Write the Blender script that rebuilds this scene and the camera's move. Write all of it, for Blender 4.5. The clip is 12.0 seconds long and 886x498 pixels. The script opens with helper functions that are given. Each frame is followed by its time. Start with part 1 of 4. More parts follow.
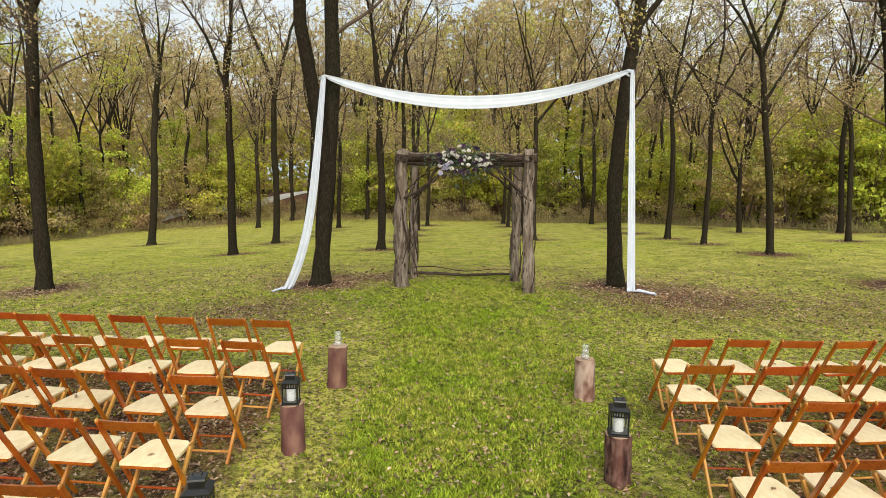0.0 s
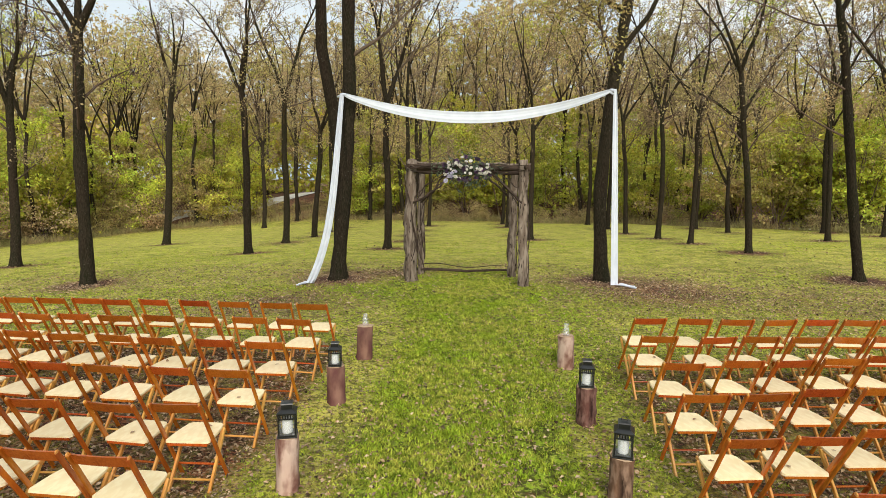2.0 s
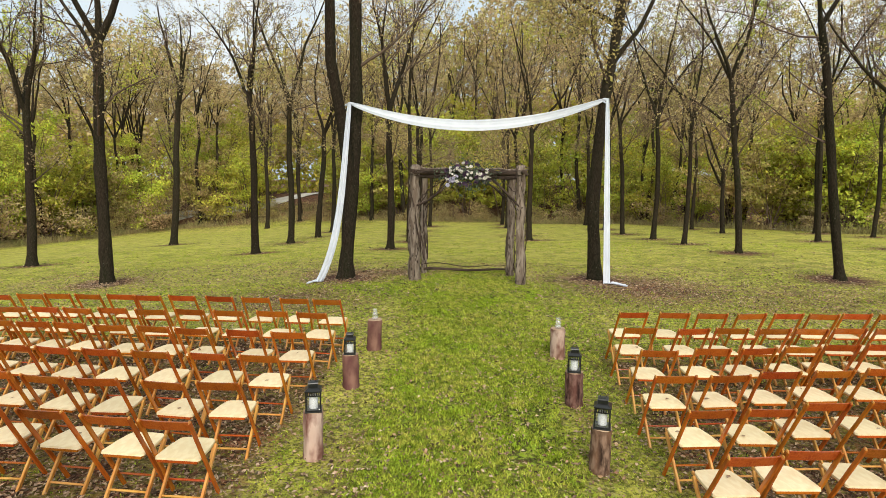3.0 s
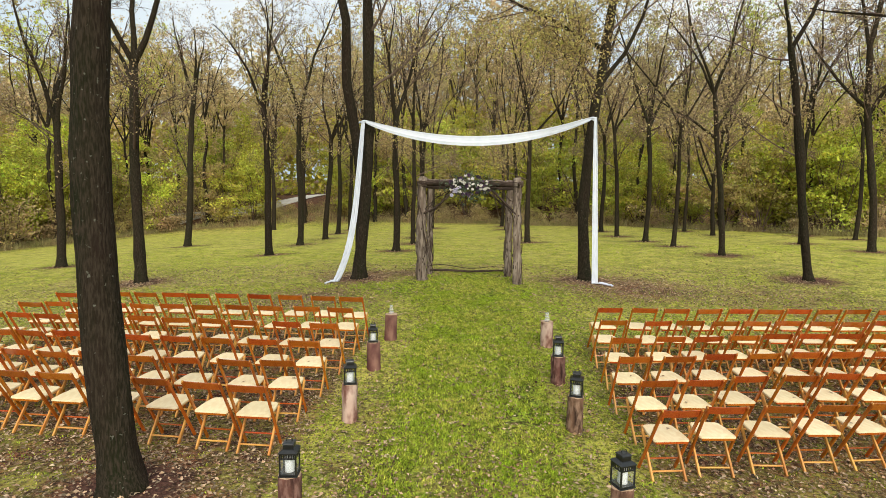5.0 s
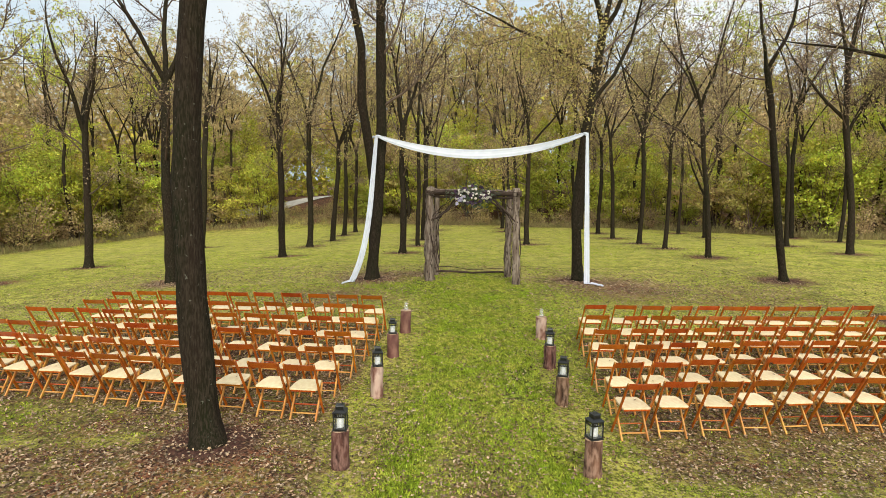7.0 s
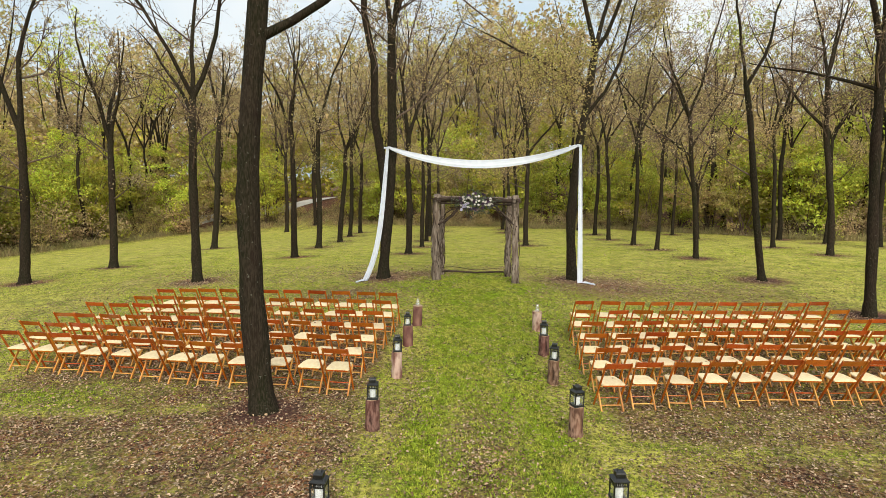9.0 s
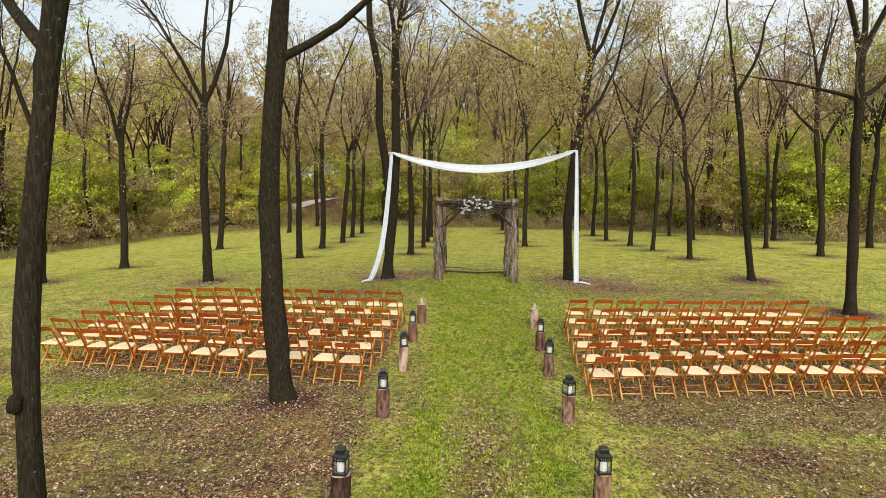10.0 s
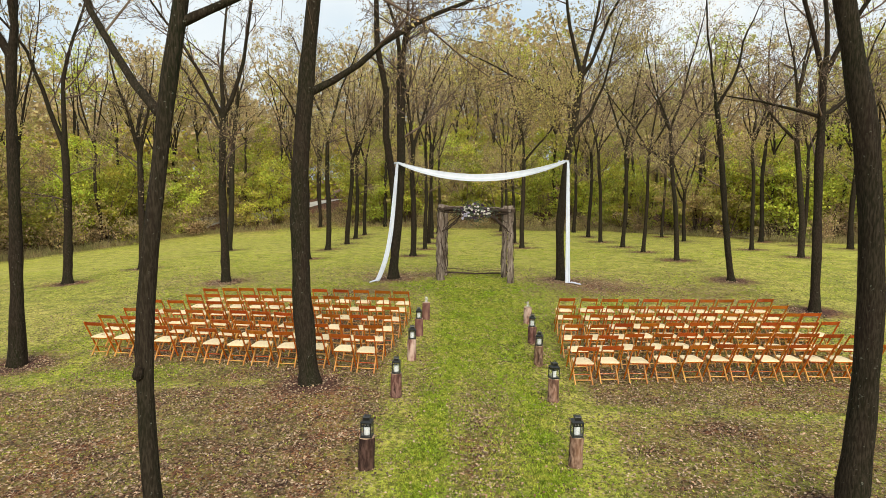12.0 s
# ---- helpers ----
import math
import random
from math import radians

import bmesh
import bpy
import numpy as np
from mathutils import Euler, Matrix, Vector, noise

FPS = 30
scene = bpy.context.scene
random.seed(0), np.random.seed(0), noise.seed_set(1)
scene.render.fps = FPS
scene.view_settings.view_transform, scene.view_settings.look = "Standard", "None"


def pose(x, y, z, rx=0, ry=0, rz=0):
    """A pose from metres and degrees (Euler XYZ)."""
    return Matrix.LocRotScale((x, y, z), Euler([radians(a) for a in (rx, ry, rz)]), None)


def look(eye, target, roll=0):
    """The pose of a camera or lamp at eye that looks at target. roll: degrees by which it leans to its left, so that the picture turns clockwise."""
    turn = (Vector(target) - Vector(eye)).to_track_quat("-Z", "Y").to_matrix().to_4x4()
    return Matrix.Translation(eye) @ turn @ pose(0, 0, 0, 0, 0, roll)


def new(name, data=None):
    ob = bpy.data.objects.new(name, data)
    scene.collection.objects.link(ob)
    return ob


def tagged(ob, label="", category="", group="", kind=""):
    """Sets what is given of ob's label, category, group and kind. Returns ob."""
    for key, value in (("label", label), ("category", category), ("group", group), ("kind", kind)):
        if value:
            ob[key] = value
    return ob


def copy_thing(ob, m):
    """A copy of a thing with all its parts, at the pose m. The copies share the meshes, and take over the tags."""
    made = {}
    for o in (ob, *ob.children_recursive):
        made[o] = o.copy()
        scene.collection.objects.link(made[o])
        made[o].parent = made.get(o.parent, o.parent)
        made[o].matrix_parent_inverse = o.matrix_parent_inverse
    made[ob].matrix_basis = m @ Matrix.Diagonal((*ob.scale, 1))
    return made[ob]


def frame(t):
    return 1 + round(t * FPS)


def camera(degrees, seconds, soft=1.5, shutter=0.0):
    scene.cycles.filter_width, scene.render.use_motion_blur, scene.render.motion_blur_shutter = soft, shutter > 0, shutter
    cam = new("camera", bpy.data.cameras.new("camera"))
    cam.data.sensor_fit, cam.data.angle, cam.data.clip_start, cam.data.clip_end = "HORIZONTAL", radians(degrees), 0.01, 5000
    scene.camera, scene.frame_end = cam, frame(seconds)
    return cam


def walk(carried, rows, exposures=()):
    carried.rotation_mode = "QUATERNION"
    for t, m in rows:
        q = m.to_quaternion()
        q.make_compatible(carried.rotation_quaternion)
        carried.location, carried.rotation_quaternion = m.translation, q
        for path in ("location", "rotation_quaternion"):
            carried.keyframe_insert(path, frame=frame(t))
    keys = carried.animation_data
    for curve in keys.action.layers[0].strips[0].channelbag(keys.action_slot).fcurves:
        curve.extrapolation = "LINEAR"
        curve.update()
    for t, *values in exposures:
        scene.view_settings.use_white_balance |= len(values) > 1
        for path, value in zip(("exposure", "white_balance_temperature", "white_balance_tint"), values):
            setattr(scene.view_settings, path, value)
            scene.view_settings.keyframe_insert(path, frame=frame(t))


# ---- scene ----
cam = camera(74.6, 12.0, soft=0.88)
# seconds, eye x, y, z, pitch, heading, roll
PATH = [
    (0, -0.505, -2.980, 2.237, -6.69, 3.17, 0.69),
    (0.5, -0.520, -3.312, 2.272, -6.69, 3.16, 0.69),
    (1, -0.529, -3.666, 2.302, -6.69, 3.14, 0.69),
    (1.5, -0.534, -4.032, 2.333, -6.69, 3.14, 0.69),
    (2, -0.535, -4.401, 2.369, -6.68, 3.13, 0.69),
    (2.5, -0.535, -4.770, 2.413, -6.68, 3.13, 0.69),
    (3, -0.536, -5.136, 2.463, -6.68, 3.14, 0.70),
    (5, -0.560, -6.579, 2.716, -6.68, 3.17, 0.73),
    (5.5, -0.574, -6.940, 2.783, -6.68, 3.18, 0.74),
    (6, -0.591, -7.304, 2.850, -6.68, 3.19, 0.75),
    (6.5, -0.610, -7.671, 2.914, -6.68, 3.20, 0.76),
    (7, -0.630, -8.042, 2.977, -6.68, 3.21, 0.77),
    (9, -0.709, -9.545, 3.214, -6.70, 3.23, 0.80),
    (9.5, -0.722, -9.920, 3.276, -6.70, 3.23, 0.81),
    (10, -0.731, -10.293, 3.341, -6.71, 3.22, 0.81),
    (10.5, -0.735, -10.663, 3.410, -6.71, 3.21, 0.81),
    (11, -0.736, -11.033, 3.482, -6.72, 3.20, 0.80),
    (11.5, -0.733, -11.407, 3.554, -6.73, 3.18, 0.80),
    (12, -0.729, -11.791, 3.624, -6.74, 3.15, 0.79),
]
walk(cam, [(t, pose(x, y, z, 90 + p, 0, h) @ pose(0, 0, 0, 0, 0, r)) for t, x, y, z, p, h, r in PATH])

# ==== world ====
world = bpy.data.worlds.new("overcast_sky")
scene.world = world
world.use_nodes = True
wn, wl = world.node_tree.nodes, world.node_tree.links
sky = wn.new("ShaderNodeTexSky")
sky.sky_type = "NISHITA"
sky.sun_disc = False
sky.sun_elevation = radians(34)
sky.sun_rotation = radians(168)
sky.air_density = 1.0
sky.dust_density = 4.0
cloud = wn.new("ShaderNodeTexNoise")
cloud.inputs["Scale"].default_value = 2.2
cloud.inputs["Detail"].default_value = 5
cloud_ramp = wn.new("ShaderNodeValToRGB")
cloud_ramp.color_ramp.elements[0].position, cloud_ramp.color_ramp.elements[0].color = 0.35, (4.4, 5.5, 6.2, 1)
cloud_ramp.color_ramp.elements[1].position, cloud_ramp.color_ramp.elements[1].color = 0.62, (7.2, 7.35, 7.1, 1)
veil = wn.new("ShaderNodeMixRGB")
veil.inputs[0].default_value = 0.8
wl.new(cloud.outputs["Fac"], cloud_ramp.inputs[0])
wl.new(sky.outputs[0], veil.inputs[1])
wl.new(cloud_ramp.outputs[0], veil.inputs[2])
wl.new(veil.outputs[0], wn["Background"].inputs["Color"])
wn["Background"].inputs["Strength"].default_value = 0.105

sun = new("sun", bpy.data.lights.new("sun", "SUN"))
sun.data.energy, sun.data.angle, sun.data.color = 2.45, radians(35), (1.0, 0.94, 0.82)
sun.matrix_world = look((7, -30, 25), (0, 4, 0))
scene.view_settings.exposure = 0.53


# ==== materials ====
def material(name, base, rough=0.7, metal=0.0, vary=None, scale=8.0, stretch=(1, 1, 1), bump=0.0, bump_scale=40.0, island=0.0, obj=0.0,
             fine=None, fine_scale=60.0, translucent=0.0, coat=0.0, spec=0.4, hue=0.05, speck=None, speck_scale=18.0, speck_at=0.64, cracks=False):
    """Procedural surface: base colour mixed with vary by coarse noise and with fine by fine noise, hue shifts by piece, relief by bump."""
    mt = bpy.data.materials.new(name)
    mt.use_nodes = True
    n, l = mt.node_tree.nodes, mt.node_tree.links
    p = n["Principled BSDF"]
    p.inputs["Roughness"].default_value, p.inputs["Metallic"].default_value = rough, metal
    p.inputs["Coat Weight"].default_value = coat
    p.inputs["Specular IOR Level"].default_value = spec
    co = n.new("ShaderNodeTexCoord")
    mp = n.new("ShaderNodeMapping")
    mp.inputs["Scale"].default_value = stretch
    l.new(co.outputs["Object"], mp.inputs["Vector"])

    def noise_node(sc, detail=4.0):
        t = n.new("ShaderNodeTexNoise")
        t.inputs["Scale"].default_value, t.inputs["Detail"].default_value = sc, detail
        l.new(mp.outputs[0], t.inputs["Vector"])
        return t

    rgb = n.new("ShaderNodeRGB")
    rgb.outputs[0].default_value = (*base, 1)
    out = rgb.outputs[0]
    for colour, sc, lo, hi in ((vary, scale, 0.36, 0.64), (fine, fine_scale, 0.42, 0.62)):
        if colour:
            t = noise_node(sc)
            r = n.new("ShaderNodeMapRange")
            r.inputs["From Min"].default_value, r.inputs["From Max"].default_value = lo, hi
            l.new(t.outputs["Fac"], r.inputs["Value"])
            mx = n.new("ShaderNodeMixRGB")
            mx.inputs[2].default_value = (*colour, 1)
            l.new(r.outputs[0], mx.inputs[0])
            l.new(out, mx.inputs[1])
            out = mx.outputs[0]
    if speck:
        t = noise_node(speck_scale, 2.0)
        if not cracks:
            l.new(co.outputs["Object"], t.inputs["Vector"])
        r = n.new("ShaderNodeMapRange")
        r.inputs["From Min"].default_value, r.inputs["From Max"].default_value = speck_at, speck_at + 0.04
        l.new(t.outputs["Fac"], r.inputs["Value"])
        mx = n.new("ShaderNodeMixRGB")
        mx.inputs[2].default_value = (*speck, 1)
        l.new(r.outputs[0], mx.inputs[0])
        l.new(out, mx.inputs[1])
        out = mx.outputs[0]
    for amount, node, sock in ((island, "ShaderNodeNewGeometry", "Random Per Island"), (obj, "ShaderNodeObjectInfo", "Random")):
        if amount:
            g = n.new(node)
            hs = n.new("ShaderNodeHueSaturation")
            r1 = n.new("ShaderNodeMapRange")
            r1.inputs["To Min"].default_value, r1.inputs["To Max"].default_value = 1 - amount, 1 + amount
            r2 = n.new("ShaderNodeMapRange")
            r2.inputs["To Min"].default_value, r2.inputs["To Max"].default_value = 0.5 - hue * amount, 0.5 + hue * amount
            l.new(g.outputs[sock], r1.inputs["Value"])
            sp = n.new("ShaderNodeMath")
            sp.operation = "FRACT"
            ml = n.new("ShaderNodeMath")
            ml.operation = "MULTIPLY"
            ml.inputs[1].default_value = 7.31
            l.new(g.outputs[sock], ml.inputs[0])
            l.new(ml.outputs[0], sp.inputs[0])
            l.new(sp.outputs[0], r2.inputs["Value"])
            l.new(r1.outputs[0], hs.inputs["Value"])
            l.new(r2.outputs[0], hs.inputs["Hue"])
            l.new(out, hs.inputs["Color"])
            out = hs.outputs[0]
    l.new(out, p.inputs["Base Color"])
    if bump:
        t = noise_node(bump_scale, 6.0)
        b = n.new("ShaderNodeBump")
        b.inputs["Strength"].default_value, b.inputs["Distance"].default_value = bump, 0.02
        l.new(t.outputs["Fac"], b.inputs["Height"])
        l.new(b.outputs[0], p.inputs["Normal"])
    if translucent:
        tr = n.new("ShaderNodeBsdfTranslucent")
        l.new(out, tr.inputs["Color"])
        ms = n.new("ShaderNodeMixShader")
        ms.inputs[0].default_value = translucent
        l.new(p.outputs[0], ms.inputs[1])
        l.new(tr.outputs[0], ms.inputs[2])
        l.new(ms.outputs[0], n["Material Output"].inputs["Surface"])
    return mt


BARK = material("bark", (0.021, 0.014, 0.0095), 0.95, vary=(0.013, 0.0145, 0.006), scale=3.2, stretch=(1, 1, 0.2), bump=1.0, bump_scale=64, fine=(0.038, 0.029, 0.0195), fine_scale=60, obj=0.2, spec=0.1,
                speck=(0.105, 0.105, 0.082), speck_scale=27, speck_at=0.69)
TWIG = material("twig_bark", (0.095, 0.066, 0.047), 0.95, vary=(0.145, 0.105, 0.078), scale=2.0, obj=0.25, spec=0.1)
LEAF_OLIVE = material("olive_leaves", (0.48, 0.43, 0.13), 0.7, vary=(0.44, 0.32, 0.16), scale=0.6, island=0.45, obj=0.2, translucent=0.4, spec=0.15)
LEAF_BROWN = material("brown_leaves", (0.38, 0.27, 0.19), 0.75, vary=(0.38, 0.31, 0.16), scale=0.6, island=0.4, obj=0.2, translucent=0.4, spec=0.15)
LEAF_YELLOW = material("yellow_green_leaves", (0.62, 0.56, 0.085), 0.65, vary=(0.46, 0.47, 0.09), scale=0.5, fine=(0.47, 0.52, 0.07), fine_scale=1.6, island=0.45, obj=0.3, translucent=0.45, spec=0.15)
LEAF_GREEN = material("green_leaves", (0.45, 0.53, 0.075), 0.65, vary=(0.56, 0.55, 0.09), scale=0.5, fine=(0.48, 0.44, 0.11), fine_scale=1.3, island=0.45, obj=0.3, translucent=0.45, spec=0.15)
LEAF_TAN = material("tan_leaves", (0.54, 0.44, 0.22), 0.75, vary=(0.46, 0.34, 0.18), scale=0.6, island=0.4, obj=0.25, translucent=0.4, spec=0.15)
GRASS = material("grass_blades", (0.30, 0.41, 0.026), 0.6, vary=(0.50, 0.48, 0.09), scale=1.4, fine=(0.20, 0.27, 0.02), fine_scale=9.0, island=0.6, hue=0.03, translucent=0.3, spec=0.2)
LITTER = material("dry_fallen_leaves", (0.18, 0.10, 0.055), 0.85, vary=(0.29, 0.19, 0.11), scale=3.0, fine=(0.35, 0.27, 0.185), fine_scale=14.0, island=0.85, hue=0.012, spec=0.2)
DRY_GRASS = material("dry_grass", (0.34, 0.27, 0.13), 0.85, vary=(0.24, 0.23, 0.08), scale=0.7, island=0.35, translucent=0.2, spec=0.2)
FRAME_WOOD = material("varnished_orange_wood", (0.37, 0.088, 0.009), 0.26, vary=(0.27, 0.055, 0.007), scale=9, stretch=(1, 1, 0.3), fine=(0.40, 0.10, 0.014), fine_scale=70, obj=0.25, coat=0.25)
POST_WOOD = material("golden_varnished_wood", (0.52, 0.155, 0.013), 0.25, vary=(0.36, 0.085, 0.010), scale=9, stretch=(1, 1, 0.3), obj=0.2, coat=0.25)
LEG_WOOD = material("honey_varnished_wood", (0.66, 0.34, 0.08), 0.38, vary=(0.52, 0.22, 0.04), scale=9, stretch=(1, 1, 0.3), obj=0.15, coat=0.2)
SEAT_WOOD = material("cream_seat_board", (0.80, 0.64, 0.38), 0.5, vary=(0.76, 0.58, 0.31), scale=3, stretch=(1, 0.4, 1), fine=(0.84, 0.70, 0.44), fine_scale=30, obj=0.1)
STUMP_BARK = material("cedar_log_side", (0.20, 0.098, 0.066), 0.85, vary=(0.035, 0.017, 0.013), scale=8, stretch=(1, 1, 0.35), bump=0.7, bump_scale=30, fine=(0.27, 0.16, 0.12), fine_scale=24, obj=0.3, spec=0.2)
STUMP_PALE = material("peeled_log_side", (0.52, 0.39, 0.32), 0.85, vary=(0.42, 0.27, 0.215), scale=4, stretch=(1, 1, 0.5), bump=0.4, bump_scale=26, fine=(0.17, 0.08, 0.06), fine_scale=9, obj=0.1, spec=0.2)
STUMP_MAUVE = material("mauve_log_side", (0.25, 0.135, 0.10), 0.85, vary=(0.155, 0.078, 0.06), scale=4, stretch=(1, 1, 0.5), bump=0.4, bump_scale=26, fine=(0.12, 0.05, 0.045), fine_scale=7, obj=0.1, spec=0.2)
STUMP_DARK = material("dark_barked_log_side", (0.045, 0.022, 0.016), 0.9, vary=(0.016, 0.009, 0.008), scale=5, stretch=(1, 1, 0.35), bump=0.8, bump_scale=30, fine=(0.10, 0.055, 0.042), fine_scale=24, obj=0.2, spec=0.2)
STUMP_TOP = material("sawn_log_end", (0.42, 0.30, 0.20), 0.8, vary=(0.30, 0.19, 0.12), scale=14, bump=0.3, bump_scale=60)
BLACK_METAL = material("black_lantern_metal", (0.006, 0.0065, 0.007), 0.32, metal=0.0, vary=(0.014, 0.015, 0.015), scale=20, spec=0.6)
CANDLE = material("white_candle_wax", (0.68, 0.69, 0.70), 0.6, vary=(0.62, 0.63, 0.63), scale=12)
CLOTH = material("white_chiffon", (0.78, 0.83, 0.92), 0.85, vary=(0.72, 0.77, 0.87), scale=5, translucent=0.3, spec=0.1)
LOG_GREY = material("weathered_log", (0.15, 0.112, 0.085), 0.92, vary=(0.065, 0.048, 0.037), scale=4, stretch=(1, 1, 0.18), bump=1.0, bump_scale=26, fine=(0.27, 0.22, 0.175), fine_scale=16, spec=0.15, speck=(0.022, 0.016, 0.012), speck_scale=30, speck_at=0.63, cracks=True)
VINE = material("dark_vine", (0.034, 0.024, 0.018), 0.9, vary=(0.075, 0.052, 0.04), scale=7, bump=0.5, spec=0.15)
PETAL_WHITE = material("white_petals", (0.82, 0.80, 0.76), 0.6, vary=(0.70, 0.66, 0.58), scale=20, obj=0.08, translucent=0.2)
PETAL_PURPLE = material("purple_petals", (0.06, 0.03, 0.07), 0.6, vary=(0.14, 0.07, 0.15), scale=20, obj=0.35, translucent=0.15)
PETAL_LILAC = material("lilac_petals", (0.50, 0.47, 0.62), 0.6, vary=(0.66, 0.64, 0.74), scale=20, translucent=0.2)
EUCALYPTUS = material("grey_green_sprigs", (0.05, 0.075, 0.035), 0.6, vary=(0.13, 0.17, 0.11), scale=6, island=0.4, translucent=0.25)
GRAVEL = material("pale_gravel", (0.58, 0.56, 0.53), 0.95, vary=(0.48, 0.46, 0.42), scale=1.2, bump=0.4, bump_scale=20)


def glass_material(name, tint, milky):
    """Thin clear glass: see-through with a glossy skin and a milky white share."""
    mt = bpy.data.materials.new(name)
    mt.use_nodes = True
    n, l = mt.node_tree.nodes, mt.node_tree.links
    clear, gloss, milk = n.new("ShaderNodeBsdfTransparent"), n.new("ShaderNodeBsdfGlossy"), n.new("ShaderNodeBsdfDiffuse")
    clear.inputs["Color"].default_value = (*tint, 1)
    gloss.inputs["Roughness"].default_value = 0.03
    milk.inputs["Color"].default_value = (0.8, 0.82, 0.82, 1)
    edge = n.new("ShaderNodeLayerWeight")
    rise = n.new("ShaderNodeMath")
    rise.operation = "POWER"
    rise.inputs[1].default_value = 4.0
    sheen = n.new("ShaderNodeMath")
    sheen.operation = "MULTIPLY_ADD"
    sheen.inputs[1].default_value, sheen.inputs[2].default_value = 0.5, 0.045
    l.new(edge.outputs["Facing"], rise.inputs[0])
    l.new(rise.outputs[0], sheen.inputs[0])
    m1, m2 = n.new("ShaderNodeMixShader"), n.new("ShaderNodeMixShader")
    m1.inputs[0].default_value = milky
    l.new(clear.outputs[0], m1.inputs[1])
    l.new(milk.outputs[0], m1.inputs[2])
    l.new(sheen.outputs[0], m2.inputs[0])
    l.new(m1.outputs[0], m2.inputs[1])
    l.new(gloss.outputs[0], m2.inputs[2])
    l.new(m2.outputs[0], n["Material Output"].inputs["Surface"])
    return mt


GLASS = glass_material("clear_glass", (0.97, 0.98, 0.98), 0.03)
JAR_GLASS = glass_material("pressed_jar_glass", (0.97, 0.98, 0.98), 0.2)


def ground_material():
    """Turf, bare soil and leaf mould blended by the two ground attributes and broken up by noise."""
    mt = bpy.data.materials.new("turf_and_leaf_mould")
    mt.use_nodes = True
    n, l = mt.node_tree.nodes, mt.node_tree.links
    p = n["Principled BSDF"]
    p.inputs["Roughness"].default_value, p.inputs["Specular IOR Level"].default_value = 0.95, 0.1
    co = n.new("ShaderNodeTexCoord")

    def nz(sc, detail=5.0, rough=0.6):
        t = n.new("ShaderNodeTexNoise")
        t.inputs["Scale"].default_value, t.inputs["Detail"].default_value, t.inputs["Roughness"].default_value = sc, detail, rough
        l.new(co.outputs["Object"], t.inputs["Vector"])
        return t.outputs["Fac"]

    def rng(v, a, b, c=0.0, d=1.0):
        r = n.new("ShaderNodeMapRange")
        for k, x in zip(("From Min", "From Max", "To Min", "To Max"), (a, b, c, d)):
            r.inputs[k].default_value = x
        l.new(v, r.inputs["Value"])
        return r.outputs[0]

    def mix(f, a, b):
        mx = n.new("ShaderNodeMixRGB")
        l.new(f, mx.inputs[0])
        for i, c in ((1, a), (2, b)):
            if isinstance(c, tuple):
                mx.inputs[i].default_value = (*c, 1)
            else:
                l.new(c, mx.inputs[i])
        return mx.outputs[0]

    def add(a, b, k):
        mu = n.new("ShaderNodeMath")
        mu.operation = "MULTIPLY_ADD"
        mu.inputs[1].default_value = k
        l.new(b, mu.inputs[0])
        l.new(a, mu.inputs[2])
        return mu.outputs[0]

    def times(a, b):
        mu = n.new("ShaderNodeMath")
        mu.operation = "MULTIPLY"
        l.new(a, mu.inputs[0])
        l.new(b, mu.inputs[1])
        return mu.outputs[0]

    lit = n.new("ShaderNodeAttribute")
    lit.attribute_name = "litter"
    lush = n.new("ShaderNodeAttribute")
    lush.attribute_name = "lush"
    turf = mix(rng(nz(0.35), 0.35, 0.65), (0.51, 0.52, 0.065), (0.59, 0.51, 0.12))
    turf = mix(rng(nz(1.7), 0.42, 0.66), turf, (0.24, 0.28, 0.035))
    # small shade between blades painted as dark noise, stronger where litter thins the turf
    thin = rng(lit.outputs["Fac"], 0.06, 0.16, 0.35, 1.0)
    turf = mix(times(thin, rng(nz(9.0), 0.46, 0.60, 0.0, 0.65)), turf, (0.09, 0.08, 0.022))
    turf = mix(rng(nz(26.0, 3.0), 0.53, 0.62), turf, (0.42, 0.36, 0.15))
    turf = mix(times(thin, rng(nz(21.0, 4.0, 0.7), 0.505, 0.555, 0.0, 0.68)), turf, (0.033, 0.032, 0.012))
    # aisle grass: dark noise paints the shade between tufts into the colour
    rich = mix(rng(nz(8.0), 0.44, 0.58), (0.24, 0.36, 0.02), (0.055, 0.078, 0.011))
    rich = mix(rng(nz(30.0, 3.0), 0.54, 0.62), rich, (0.38, 0.38, 0.08))
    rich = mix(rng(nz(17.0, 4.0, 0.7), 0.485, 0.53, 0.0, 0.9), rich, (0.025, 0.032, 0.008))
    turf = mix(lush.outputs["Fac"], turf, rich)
    soil = mix(rng(nz(12.0), 0.4, 0.58), (0.23, 0.113, 0.064), (0.085, 0.043, 0.028))
    soil = mix(rng(nz(0.9), 0.46, 0.62, 0.0, 0.7), soil, (0.30, 0.115, 0.055))
    soil = mix(rng(nz(30.0, 2.0), 0.54, 0.64), soil, (0.34, 0.25, 0.16))
    soil = mix(rng(nz(23.0, 4.0, 0.7), 0.49, 0.54, 0.0, 0.85), soil, (0.028, 0.016, 0.012))
    mulch = mix(rng(nz(22.0), 0.42, 0.6), (0.055, 0.028, 0.022), (0.135, 0.066, 0.048))
    soil = mix(rng(lit.outputs["Fac"], 0.68, 0.88), soil, mulch)
    mask = add(add(lit.outputs["Fac"], nz(2.2), 0.7), nz(10.0), 0.85)
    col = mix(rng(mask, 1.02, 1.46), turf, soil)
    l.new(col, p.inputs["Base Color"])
    b = n.new("ShaderNodeBump")
